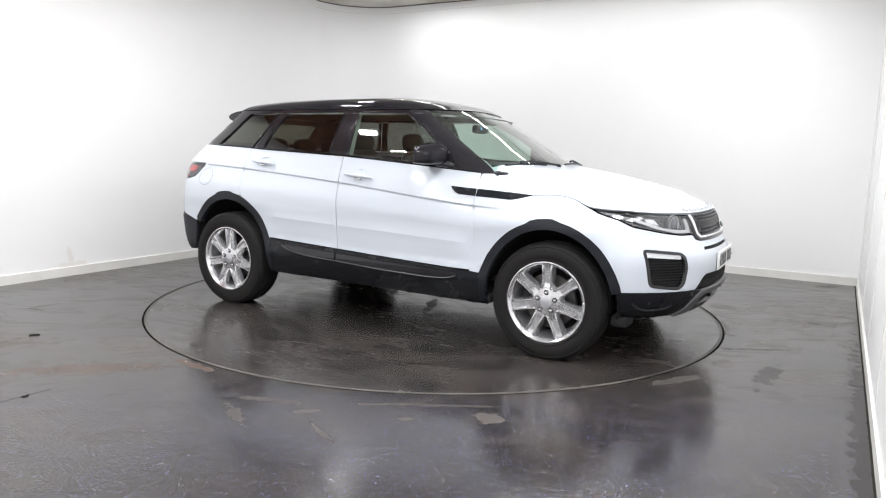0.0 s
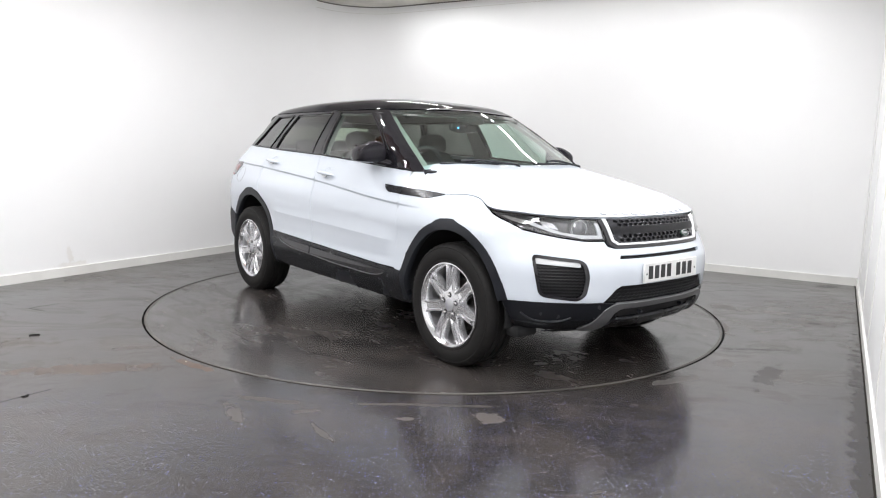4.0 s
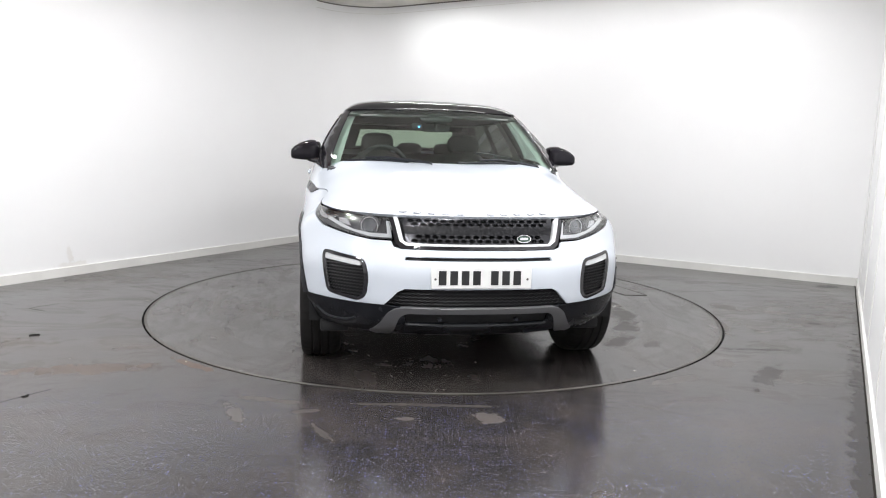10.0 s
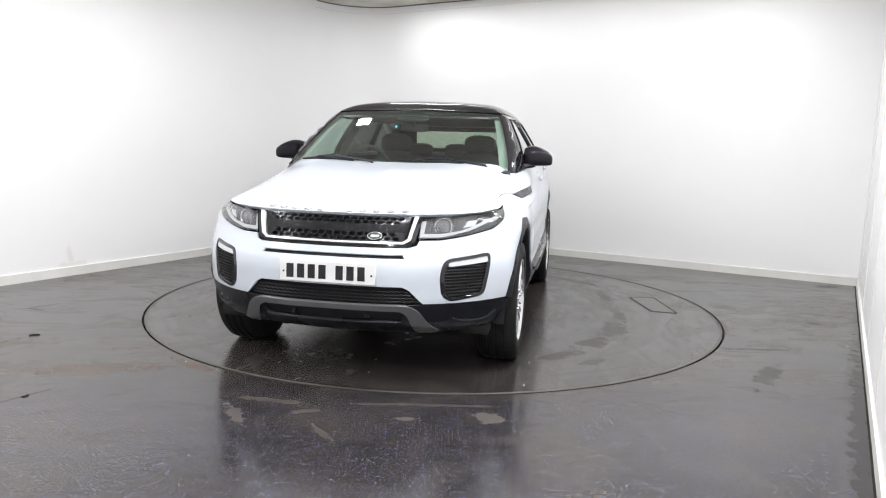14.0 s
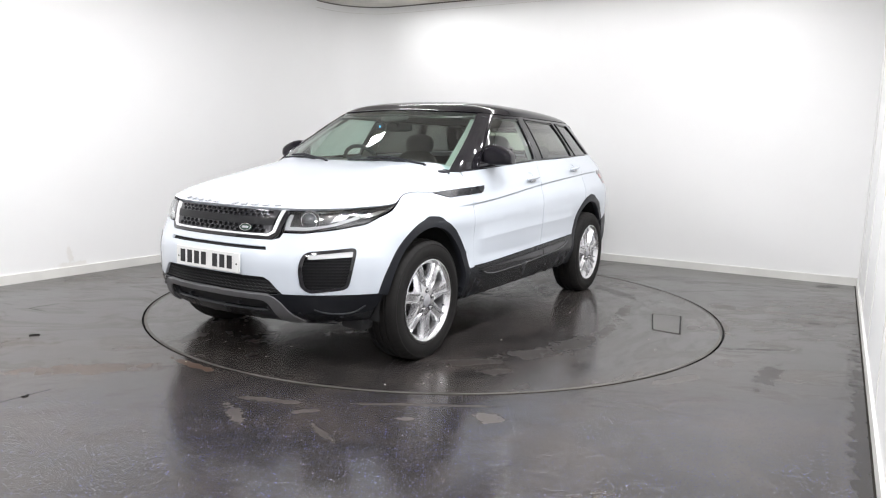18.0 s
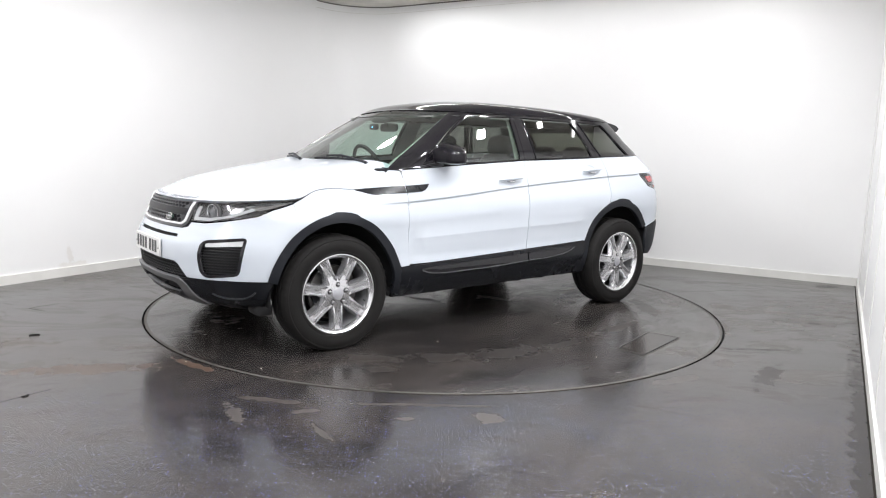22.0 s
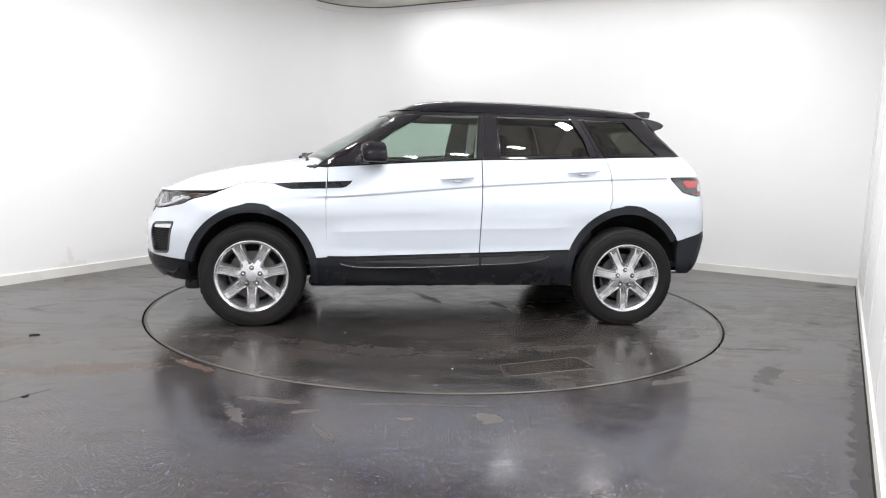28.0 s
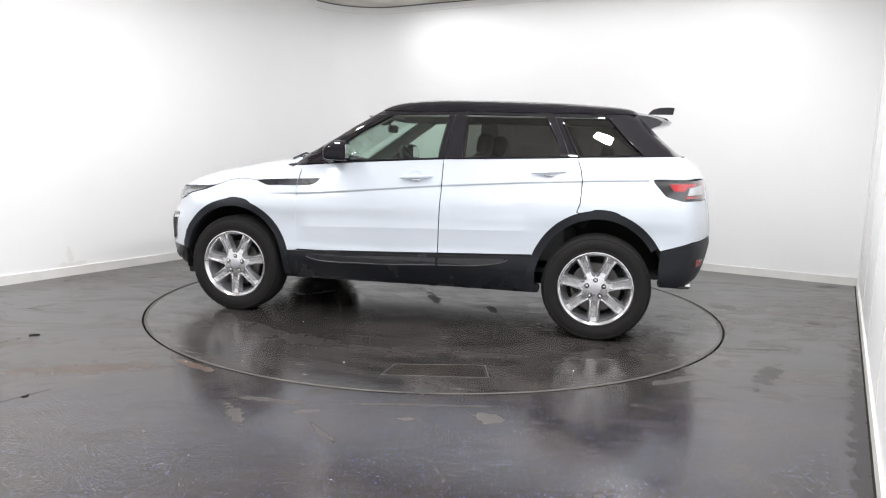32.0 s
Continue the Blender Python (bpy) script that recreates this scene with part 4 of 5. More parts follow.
RIB = [(0.485 + 0.0165 * k) for k in range(11)]
for g in (1, -1):
    fender = part("fender", panel(side(LOW, bonnet_line(0.824, 1.462, -GAP) + [(1.53, 0.933), (1.589, 0.91), (1.59, 0.895), (1.605, 0.80)] + arch(1.33, 0.45, 0.485, 48, 166, 26) + [(0.88, 0.49), (0.818 + GAP, 0.495), (0.828 + GAP, 0.7), (0.83 + GAP, 0.9)]), LOW.place, 0.028, flip=g, lines=crease_lines(0.84, 1.04)), WHITE, car)
    part("fender_vent", panel(side(LOW, [(1.18, 0.985), (1.0, 0.998), (0.832, 1.008), (0.832, 0.964), (0.95, 0.96), (1.06, 0.954), (1.1, 0.962)]), LOW.place, 0.02, lift=0.007, thick=0.02, flip=g), SILL_BLACK, fender, "glossy black side vent")
    for cx, a0, b0, a1, b1, t0, t1 in ((1.33, 0.455, 0.485, 0.402, 0.434, 12, 187), (-1.33, 0.468, 0.512, 0.415, 0.46, -7, 146)):
        outer = arch(cx, a0, b0, t0, t1, 50)
        outer = [(x, z + 0.012 * max(0, min(1, (0.1 - abs(x - cx + 0.04)) / 0.02))) for x, z in outer]
        part("wheel_arch_trim", panel(side(LOW, outer + arch(cx, a1, b1, t1, t0, 50)), LOW.place, 0.025, lift=0.009, thick=0.045, soft=0.006, flip=g), TRIM, car, "black plastic wheel arch trim")
    scoop_f = side(LOW, [(-0.074 + 0.058 * math.cos(a), 1.062 + 0.036 * math.sin(a)) for a in np.linspace(0, math.pi, 13)])
    scoop_r = side(LOW, [(-0.985 + 0.058 * math.cos(a), 1.124 + 0.032 * math.sin(a)) for a in np.linspace(0, math.pi, 13)])
    fd = part("front_door", panel(inset(side(LOW, [(0.822, float(SILL(0.82)) + 0.01), (0.828, 0.7), (0.83, 0.9), (0.82, 1.0)] + belt(0.82, -0.25, 0) + [(-0.252, 1.0), (-0.243, 0.7)] + sill_line(-0.24, 0.82, 0.004)[:-1]), GAP), LOW.place, 0.033, holes=[scoop_f], flip=g, lines=crease_lines(0.81, -0.24) + fold_lines(0.81, -0.235)), WHITE, car)
    rd = part("rear_door", panel(inset(side(LOW, belt(-0.255, -1.165, 0) + [(-1.195, 1.13), (-1.205, 1.06), (-1.2, 0.92), (-1.18, 0.86)] + arch(-1.33, 0.468, 0.515, 73, 22, 14) + sill_line(-0.89, -0.245, 0.004) + [(-0.248, 0.7), (-0.257, 1.0)]), GAP), LOW.place, 0.033, holes=[scoop_r], flip=g, lines=crease_lines(-0.265, -1.19) + fold_lines(-0.262, -0.83)), WHITE, car)
    for door, scoop, hx, hz, rise in ((fd, scoop_f, -0.074, 1.046, 0.07), (rd, scoop_r, -0.985, 1.109, 0.07)):
        part("handle_recess", panel(inset(scoop, -0.003), LOW.place, 0.012, lift=-0.004, thick=0, dome=-0.006, flip=g), WHITE, door)
        xs = np.linspace(hx + 0.122, hx - 0.122, 15)
        P, N = LOW.place(np.array([LOW.S(x, hz - rise * (x - hx))[0] for x in xs]), np.array([hz - rise * (x - hx) for x in xs]))
        grip = P + N * 0.024
        if g < 0:
            grip = grip * np.array((1, -1, 1))
        bm = tube(grip, lambda t: 0.013 * (0.25 + 0.75 * math.sin(math.pi * t) ** 0.5), 10)
        part("handle", bm, WHITE, door)
        foot = P[7] * np.array((1, g, 1))
        part("handle_latch", box(foot[0] - 0.03, foot[0] + 0.03, foot[1] - 0.018, foot[1] + 0.03 * g, foot[2] - 0.018, foot[2] - 0.004, 0.003, 1), ALLOY, door)
    part("door_vent", panel(side(LOW, [(0.824, 1.008), (0.75, 1.012), (0.652, 1.019), (0.664, 1.0), (0.69, 0.98), (0.715, 0.971), (0.824, 0.966)]), LOW.place, 0.02, lift=0.007, thick=0.02, flip=g), SILL_BLACK, fd, "glossy black end of the side vent")
    part("door_moulding", panel(rounded(side(LOW, [(0.725, 0.45), (0.735, 0.467), (0.46, 0.474), (-0.236, 0.503), (-0.236, 0.452), (0.28, 0.434), (0.634, 0.435)]), 0.01), LOW.place, 0.025, lift=0.02, thick=0.02, soft=0.005, flip=g), BLACK, fd, "gloss black strip along the door foot")
    part("door_moulding", panel(rounded(side(LOW, [(-0.252, 0.453), (-0.252, 0.504), (-0.72, 0.527), (-0.71, 0.503), (-0.56, 0.469)]), 0.012), LOW.place, 0.025, lift=0.02, thick=0.02, soft=0.005, flip=g), BLACK, rd, "gloss black strip along the door foot")
    low_edge = curve((-0.74, 0.516), (-0.716, 0.502), (-0.56, 0.4695), (-0.23, 0.4515), (0.28, 0.433), (0.634, 0.434), (0.7, 0.445), (0.73, 0.455))
    for door, x0, x1, line, rise in ((fd, 0.73, -0.236, low_edge, 0.0), (rd, -0.252, -0.74, low_edge, 0.0), (fd, 0.815, -0.238, SILL, -0.003), (rd, -0.25, -0.88, SILL, -0.003), (fd, 0.735, -0.236, SILL, -0.026), (rd, -0.252, -0.72, SILL, -0.027)):
        xs = np.linspace(x0, x1, 30)
        zs = line(xs) + rise
        P, N = LOW.place(np.array([LOW.S(x, z)[0] for x, z in zip(xs, zs)]), zs)
        part("moulding_edge", tube((P + N * (0.021 if rise != -0.003 else 0.007)) * np.array((1, g, 1)), 0.0035 if line is low_edge else 0.002, 6), SATIN if line is low_edge else BLACK, door)
    xs = np.linspace(0.0, 1.0, 22)
    s0, s1 = LOW.F(0.62, 0.37)[0], LOW.S(1.82, 0.37)[0]
    P, N = LOW.place(s0 + (s1 - s0) * xs, 0.352 + 0.035 * (2 * np.abs(xs - 0.45)) ** 3)
    part("corner_lip", tube((P + N * 0.001) * np.array((1, g, 1)), 0.006, 6), TRIM, lower_bumper)
    for y in (0.2,):
        p = LOW.place(np.array([LOW.F(y, 0.385)[0]]), np.array([0.385]))
        part("parking_sensor", lathe([(0.0001, 0.004), (0.01, 0.003), (0.011, -0.02)], 16), TRIM, lower_bumper, "", Matrix.Translation((p[0][0] + p[1][0] * -0.004) * np.array((1, g, 1))) @ pose(0, 0, 0, 0, 0, -90))
    lamp_cut = [LOW.S(-1.67, 1.084), LOW.S(-1.9, 1.09), LOW.R(0.52, 1.09), LOW.R(0.52, 0.962), LOW.S(-1.85, 0.96), LOW.S(-1.755, 0.988)]
    quarter = part("rear_quarter", panel(inset(side(LOW, belt(-1.17, -1.84, 0)) + [LOW.R(0.74, 1.22), LOW.R(0.745, 1.1)] + side(LOW, [(-1.66, 1.092), (-1.745, 0.985), (-1.71, 0.88), (-1.64, 0.79)] + arch(-1.33, 0.468, 0.515, 128, 75, 16) + [(-1.185, 0.86), (-1.205, 0.92), (-1.21, 1.06), (-1.2, 1.13)]), 0.0007), LOW.place, 0.033, flip=g, lines=crease_lines(-1.215, -1.62)), WHITE, car)
    part("rear_corner", panel(inset(side(LOW, [(-1.742, 0.985), (-1.85, 0.957)]) + [LOW.R(0.5, 0.956), LOW.R(0.5, 0.705)] + side(LOW, [(-1.93, 0.69), (-1.735, 0.628)] + arch(-1.33, 0.468, 0.515, 148, 128, 6) + [(-1.634, 0.79), (-1.704, 0.88)]), 0.0003), LOW.place, 0.033, lift=-0.0025, flip=g), WHITE, car)
    tail = part("tail_light", panel(rounded(lamp_cut, 0.01, 2), LOW.place, 0.03, lift=-0.012, thick=0.02, flip=g), BLACK, car, "dark tail light with red and clear parts")
    part("red_strip", panel([LOW.S(-1.765, 1.066), LOW.S(-1.9, 1.072), LOW.R(0.72, 1.072), LOW.R(0.72, 1.055), LOW.S(-1.89, 1.05), LOW.S(-1.86, 1.022), LOW.S(-1.795, 1.02)], LOW.place, 0.02, lift=-0.004, thick=0.01, flip=g), RED, tail)
    part("red_edge", panel([LOW.R(0.56, 1.07), LOW.R(0.56, 0.975), LOW.S(-1.875, 0.975), LOW.S(-1.87, 0.99), LOW.R(0.585, 0.99), LOW.R(0.585, 1.07)], LOW.place, 0.02, lift=-0.004, thick=0.01, flip=g), RED, tail)
    part("clear_lens", panel([LOW.S(-1.905, 1.045), LOW.R(0.6, 1.06), LOW.R(0.6, 0.998), LOW.S(-1.885, 0.995)], LOW.place, 0.02, lift=-0.004, thick=0.01, flip=g), PALE, tail)
    part("lens_cover", panel(rounded(lamp_cut, 0.01, 2), LOW.place, 0.03, lift=0.0, thick=0.01, flip=g), CLEAR, tail)
    part("sill", panel(side(LOW, [(0.93, 0.283), (0.925, 0.486)] + sill_line(0.88, -0.9, 0) + [(-0.92, 0.5), (-0.925, 0.3)]), LOW.place, 0.035, lift=0.006, thick=0.04, soft=0.006, flip=g, lines=[side(LOW, [(x, float(SILL(x)) - 0.03) for x in np.linspace(0.87, -0.88, 30)])]), SILL_BLACK, car, "glossy black sill under the doors")
    # headlight
    hl = rounded([LOW.S(1.468, 0.957)] + side(LOW, bonnet_line(1.53, 1.85, -0.004, 6)) + [LOW.F(0.62, 0.903), LOW.F(0.465, 0.896), LOW.F(0.441, 0.79), LOW.F(0.55, 0.79), LOW.F(0.67, 0.808)] + side(LOW, [(1.80, 0.842), (1.72, 0.88), (1.6, 0.912), (1.53, 0.937)]), 0.006, 2)
    lamp = part("headlight", panel(hl, LOW.place, 0.03, lift=-0.03, thick=-0.028, flip=g), HOUSING, car, "headlight with bright strip under clear lens")
    part("light_strip", panel([LOW.F(0.452, 0.882), LOW.F(0.478, 0.884), LOW.F(0.472, 0.818), LOW.F(0.56, 0.818), LOW.F(0.65, 0.832), LOW.S(1.86, 0.866), LOW.S(1.82, 0.885), LOW.S(1.78, 0.89), LOW.S(1.82, 0.868), LOW.F(0.69, 0.83), LOW.F(0.56, 0.801), LOW.F(0.452, 0.801)], LOW.place, 0.015, lift=-0.012, thick=0.014, flip=g), PALE, lamp, "white running light strip")
    part("reflector", panel(side(LOW, [(1.84, 0.89), (1.79, 0.895), (1.66, 0.918), (1.63, 0.915), (1.72, 0.893), (1.79, 0.872)]), LOW.place, 0.015, lift=-0.014, thick=0.014, flip=g), CHROME, lamp)
    part("reflector", panel([LOW.F(0.68, 0.885), LOW.F(0.73, 0.89), LOW.S(1.80, 0.906), LOW.S(1.84, 0.9), LOW.F(0.72, 0.86), LOW.F(0.66, 0.846)], LOW.place, 0.015, lift=-0.02, thick=0.008, flip=g), ALLOY, lamp)
    pc, pn = (v[0] for v in LOW.place(np.array([LOW.F(0.565, 0.858)[0]]), np.array([0.858])))
    aim = Matrix.Translation((pc - pn * 0.03) * np.array((1, g, 1))) @ pose(0, 0, 0, 0, 0, -90 + g * 22)
    part("projector_ring", lathe([(0.037, 0.0), (0.043, 0.012), (0.046, 0.012), (0.046, 0.0)], 32), CHROME, lamp, "", aim)
    part("projector_lens", lathe([(0.0001, 0.018), (0.015, 0.016), (0.028, 0.01), (0.037, 0.0)], 32), PROJECTOR, lamp, "", aim)
    part("projector_bezel", lathe([(0.046, 0.002), (0.05, 0.006), (0.054, 0.005), (0.057, -0.004)], 32), SKID, lamp, "", aim)
    part("lens_cover", panel(hl, LOW.place, 0.03, lift=0.0, thick=0.006, flip=g), CLEAR, lamp)
    part("washer_cover", panel(rounded([LOW.F(0.475, 0.733), LOW.F(0.545, 0.733), LOW.F(0.545, 0.757), LOW.F(0.475, 0.757)], 0.006, 2), LOW.place, 0.02, lift=0.003, thick=0.006, flip=g), WHITE, front_bumper)
    # fog lamp
    fs = rounded(fog_shape, 0.035)
    fog = part("fog_light", panel(inset(fs, 0.002), LOW.place, 0.025, holes=[inset(fs, 0.017)], lift=0.002, thick=0.03, soft=0.004, flip=g), BLACK, car, "black framed fog light with ribbed insert")
    part("insert", panel(inset(fs, 0.014), LOW.place, 0.03, lift=-0.03, thick=0, flip=g), DARK, fog)
    part("lamp_strip", panel(rounded([LOW.S(1.872, 0.67), LOW.S(1.866, 0.701), LOW.F(0.605, 0.678), LOW.F(0.607, 0.652)], 0.008, 3), LOW.place, 0.015, lift=-0.006, thick=0.02, flip=g), PALE, fog, "clear lamp strip")
    for z in RIB:
        lo = np.interp(z, [0.48, 0.52, 0.6, 0.69], [0.625, 0.592, 0.585, 0.6])
        s0, s1 = LOW.F(lo, z)[0], LOW.S(np.interp(z, [0.49, 0.71], [1.892, 1.858]) + 0.004, z)[0] - 0.016
        ss = np.linspace(s0, s1, 26)
        P, N = LOW.place(ss, z + 0.003 * np.where(np.arange(26) % 2, 1, -1))
        part("rib", tube((P - N * 0.012) * np.array((1, g, 1)), 0.0035, 4), MESH, fog)
    # upper side
    part("a_pillar", panel([TOP.F(0.768, 1.11), TOP.F(0.618, 1.515)] + side(TOP, [(0.17, 1.52), (0.19, 1.5), (0.355, 1.402), (0.551, 1.255), (0.72, 1.13), (0.8, 1.107)]), TOP.place, 0.03, flip=g), BLACK, car, "gloss black windscreen pillar")
    part("pillar_lining", panel([TOP.F(0.72, 1.11), TOP.F(0.59, 1.5)] + side(TOP, [(0.2, 1.5), (0.19, 1.48), (0.355, 1.38), (0.551, 1.235), (0.72, 1.11), (0.8, 1.09)]), TOP.place, 0.04, lift=-0.03, thick=0, flip=g), CREAM, car)
    fg = side(TOP, [(0.66, 1.147), (0.551, 1.235), (0.355, 1.382), (0.17, 1.49), (-0.255, 1.503), (-0.215, 1.19), (0.3, 1.16)])
    part("window_frame", panel(side(TOP, [(0.77, 1.112), (0.54, 1.255), (0.35, 1.4), (0.17, 1.513), (-0.29, 1.519), (-0.26, 1.186), (0.3, 1.152)]), TOP.place, 0.03, holes=[fg], flip=g), BLACK, fd, "gloss black window frame")
    part("window_pane", panel(inset(fg, -0.004), TOP.place, 0.05, lift=-0.006, thick=0.004, flip=g), FRONT_PANE, fd, "lightly tinted door glass")
    rg = side(TOP, [(-0.378, 1.503), (-0.93, 1.495), (-1.02, 1.337), (-1.05, 1.216), (-0.382, 1.192)])
    part("window_frame", panel(side(TOP, [(-0.295, 1.519), (-0.98, 1.517), (-1.06, 1.35), (-1.115, 1.217), (-0.85, 1.209), (-0.265, 1.187)]), TOP.place, 0.03, holes=[rg], flip=g), BLACK, rd, "gloss black window frame")
    part("window_pane", panel(inset(rg, -0.004), TOP.place, 0.05, lift=-0.006, thick=0.004, flip=g), PRIVACY, rd, "dark tinted door glass")
    qg = side(TOP, [(-1.03, 1.497), (-1.36, 1.487), (-1.6, 1.24), (-1.17, 1.224)])
    part("quarter_frame", panel(side(TOP, [(-0.985, 1.517), (-1.5, 1.517), (-1.58, 1.42), (-1.8, 1.244), (-1.12, 1.219), (-1.065, 1.35)]), TOP.place, 0.03, holes=[qg], flip=g), BLACK, car, "gloss black rear pillar")
    part("quarter_pane", panel(inset(qg, -0.004), TOP.place, 0.05, lift=-0.006, thick=0.004, flip=g), PRIVACY, car, "dark tinted rear side glass")
    # thin bright line under the windows
    for door, x0, x1 in ((fd, 0.78, -0.25), (rd, -0.262, -1.12)):
        pts = np.array(side(TOP, belt(x0, x1, 0.007, 24)))
        P, N = TOP.place(pts[:, 0], pts[:, 1])
        part("waist_strip", tube((P + N * 0.003) * np.array((1, g, 1)), 0.005, 6), BLACK, door)
    part("mirror_sail", panel(side(TOP, [(0.79, 1.114), (0.6, 1.215), (0.545, 1.24), (0.52, 1.15), (0.56, 1.135)]), TOP.place, 0.03, lift=0.005, thick=0.012, flip=g), BLACK, fd)
    # door mirror
    mirror = part("door_mirror", mirror_shell(g), ROOF_PAINT, car, "gloss black door mirror", Matrix.Translation((0.512, g * 0.93, 1.213)) @ pose(0, 0, 0, 0, 0, g * 8))
    part("mirror_glass", box(-0.082, -0.078, -0.066, 0.066, -0.042, 0.052, 0.001, 1), CHROME, mirror)
    part("mirror_arm", tube([(0.02, -g * 0.03, -0.046), (0.06, -g * 0.08, -0.058), (0.11, -g * 0.13, -0.072), (0.14, -g * 0.17, -0.08)], lambda t: 0.027 - 0.006 * t, 10), BLACK, mirror)
    for holder, pane in ((fd, fg), (rd, rg), (car, qg)):
        pts = np.array(dense(pane, 0.04))
        P, N = TOP.place(pts[:, 0], pts[:, 1])
        part("window_seal", tube((P + N * 0.001) * np.array((1, g, 1)), 0.0045, 6, closed=True), BLACK, holder)
# ---------------------------------------------------------------- glass, tail, underside
part("windscreen", panel(both([TOP.F(0, 1.14), TOP.F(0.4, 1.135), TOP.F(0.762, 1.113), TOP.F(0.614, 1.516), TOP.F(0.3, 1.534), TOP.F(0, 1.537)]), TOP.place, 0.05, lift=-0.003, thick=0.004), SCREEN, car, "clear slightly green windscreen")
part("screen_header", panel(both([TOP.F(0, 1.516), TOP.F(0.3, 1.512), TOP.F(0.6, 1.487), TOP.F(0.605, 1.52), TOP.F(0.3, 1.533), TOP.F(0, 1.538)]), TOP.place, 0.04, lift=-0.008, thick=0.0), BLACK, car)
part("cowl", panel(both([TOP.F(0, 1.1), TOP.F(0.4, 1.09), TOP.F(0.79, 1.06), TOP.F(0.775, 1.118), TOP.F(0.4, 1.142), TOP.F(0, 1.15)]), TOP.place, 0.04, lift=0.004, thick=0.03), TRIM, car, "black plastic cowl under the windscreen")
tailgate = part("tailgate", panel(across_tail(TOP, [TOP.R(0, 1.235), TOP.R(0.7, 1.235), TOP.R(0.62, 1.5), TOP.R(0, 1.515)]), TOP.place, 0.05, holes=[across_tail(TOP, [TOP.R(0, 1.265), TOP.R(0.52, 1.265), TOP.R(0.47, 1.45), TOP.R(0, 1.46)])]), BLACK, car)
part("rear_window", panel(across_tail(TOP, [TOP.R(0, 1.26), TOP.R(0.525, 1.26), TOP.R(0.475, 1.455), TOP.R(0, 1.465)]), TOP.place, 0.05, lift=-0.006, thick=0.004), REAR_PANE, tailgate)
part("tail_panel", panel(across_tail(LOW, [LOW.R(0, 0.7), LOW.R(0.495, 0.7), LOW.R(0.5, 0.95), LOW.R(0.515, 1.1), LOW.R(0.735, 1.105), LOW.R(0.735, 1.235), LOW.R(0, 1.245)]), LOW.place, 0.05), WHITE, tailgate)
rear_bumper = part("rear_bumper", panel(across_tail(LOW, [LOW.R(0, 0.69), LOW.R(0.5, 0.698)] + side(LOW, [(-1.93, 0.684), (-1.735, 0.622), (-1.728, 0.5), (-1.732, 0.42), (-1.75, 0.385)]) + [LOW.R(0.7, 0.376), LOW.R(0.0, 0.37)]), LOW.place, 0.04, lift=0.004, thick=0.03, soft=0.006), TRIM, car, "black plastic rear bumper")
for g in (1, -1):
    part("reflector", panel(rounded([LOW.R(0.62, 0.515), LOW.R(0.76, 0.52), LOW.R(0.78, 0.565), LOW.R(0.62, 0.555)], 0.008, 2), LOW.place, 0.02, lift=0.008, thick=0.01, flip=g), RED, rear_bumper, "red rear reflector")
    part("exhaust_tip", box(-1.97, -1.75, g * 0.58 - 0.05, g * 0.58 + 0.05, 0.335, 0.382, 0.02, 3), CHROME, car, "chrome exhaust tip")
part("undertray", box(-1.55, 1.9, -0.6, 0.6, 0.3, 0.38, 0.03, 2), DARK, car)
for g in (1, -1):
    part("air_deflector", box(1.70, 1.80, g * 0.72 - 0.09, g * 0.72 + 0.07, 0.24, 0.31, 0.02, 2), DARK, car)
    part("underside_strake", box(-0.95, 0.95, g * 0.82 - 0.06, g * 0.82 + 0.05, 0.285, 0.34, 0.02, 2), DARK, car)
    part("suspension_arm", tube([(1.33, g * 0.7, 0.33), (1.3, g * 0.3, 0.26)], 0.03, 8), STEEL, car)
    part("suspension_arm", tube([(-1.33, g * 0.7, 0.33), (-1.3, g * 0.2, 0.3)], 0.03, 8), STEEL, car)
# fuel flap on the right
flap = [(LOW.S(-1.61, 0.985)[0] + 0.072 * math.cos(a), 0.985 + 0.066 * math.sin(a)) for a in np.linspace(0, 6.2832, 33)[:-1]]
fuel_flap = part("fuel_flap", panel(flap, LOW.place, 0.03, lift=0.002, thick=0.006, flip=-1), WHITE, car)
P, N = LOW.place(*np.array(flap).T)
part("flap_gap", tube((P + N * 0.001) * np.array((1, -1, 1)), 0.0011, 6, closed=True), SKID, fuel_flap)


def spoiler():
    """A wing across the roof's tail."""
    bm = bmesh.new()
    rows = []
    for v in np.linspace(-1, 1, 25):
        y = 0.55 * v
        up = 0.05 * (1 - abs(v) ** 2.2)
        back = 0.1 * (1 - abs(v) ** 2.5)
        sec = [(-1.40, 1.532 + up), (-1.5, 1.525 + up), (-1.62, 1.512 + up * 0.75), (-1.68 - back, 1.497 + up * 0.4), (-1.715 - back, 1.475 + up * 0.3), (-1.70 - back, 1.452 + up * 0.3), (-1.63 - back * 0.5, 1.425 + up * 0.2), (-1.55, 1.43)]
        rows.append([bm.verts.new((x, y, z)) for x, z in sec])
    n = len(rows[0])
    for a, b in zip(rows, rows[1:]):
        for i in range(n - 1):
            bm.faces.new((a[i], a[i + 1], b[i + 1], b[i]))
    bm.faces.new(rows[0]), bm.faces.new(rows[-1][::-1])
    bmesh.ops.recalc_face_normals(bm, faces=bm.faces)
    return smooth_all(bm, 45)


part("spoiler", spoiler(), BLACK, car, "gloss black roof spoiler")


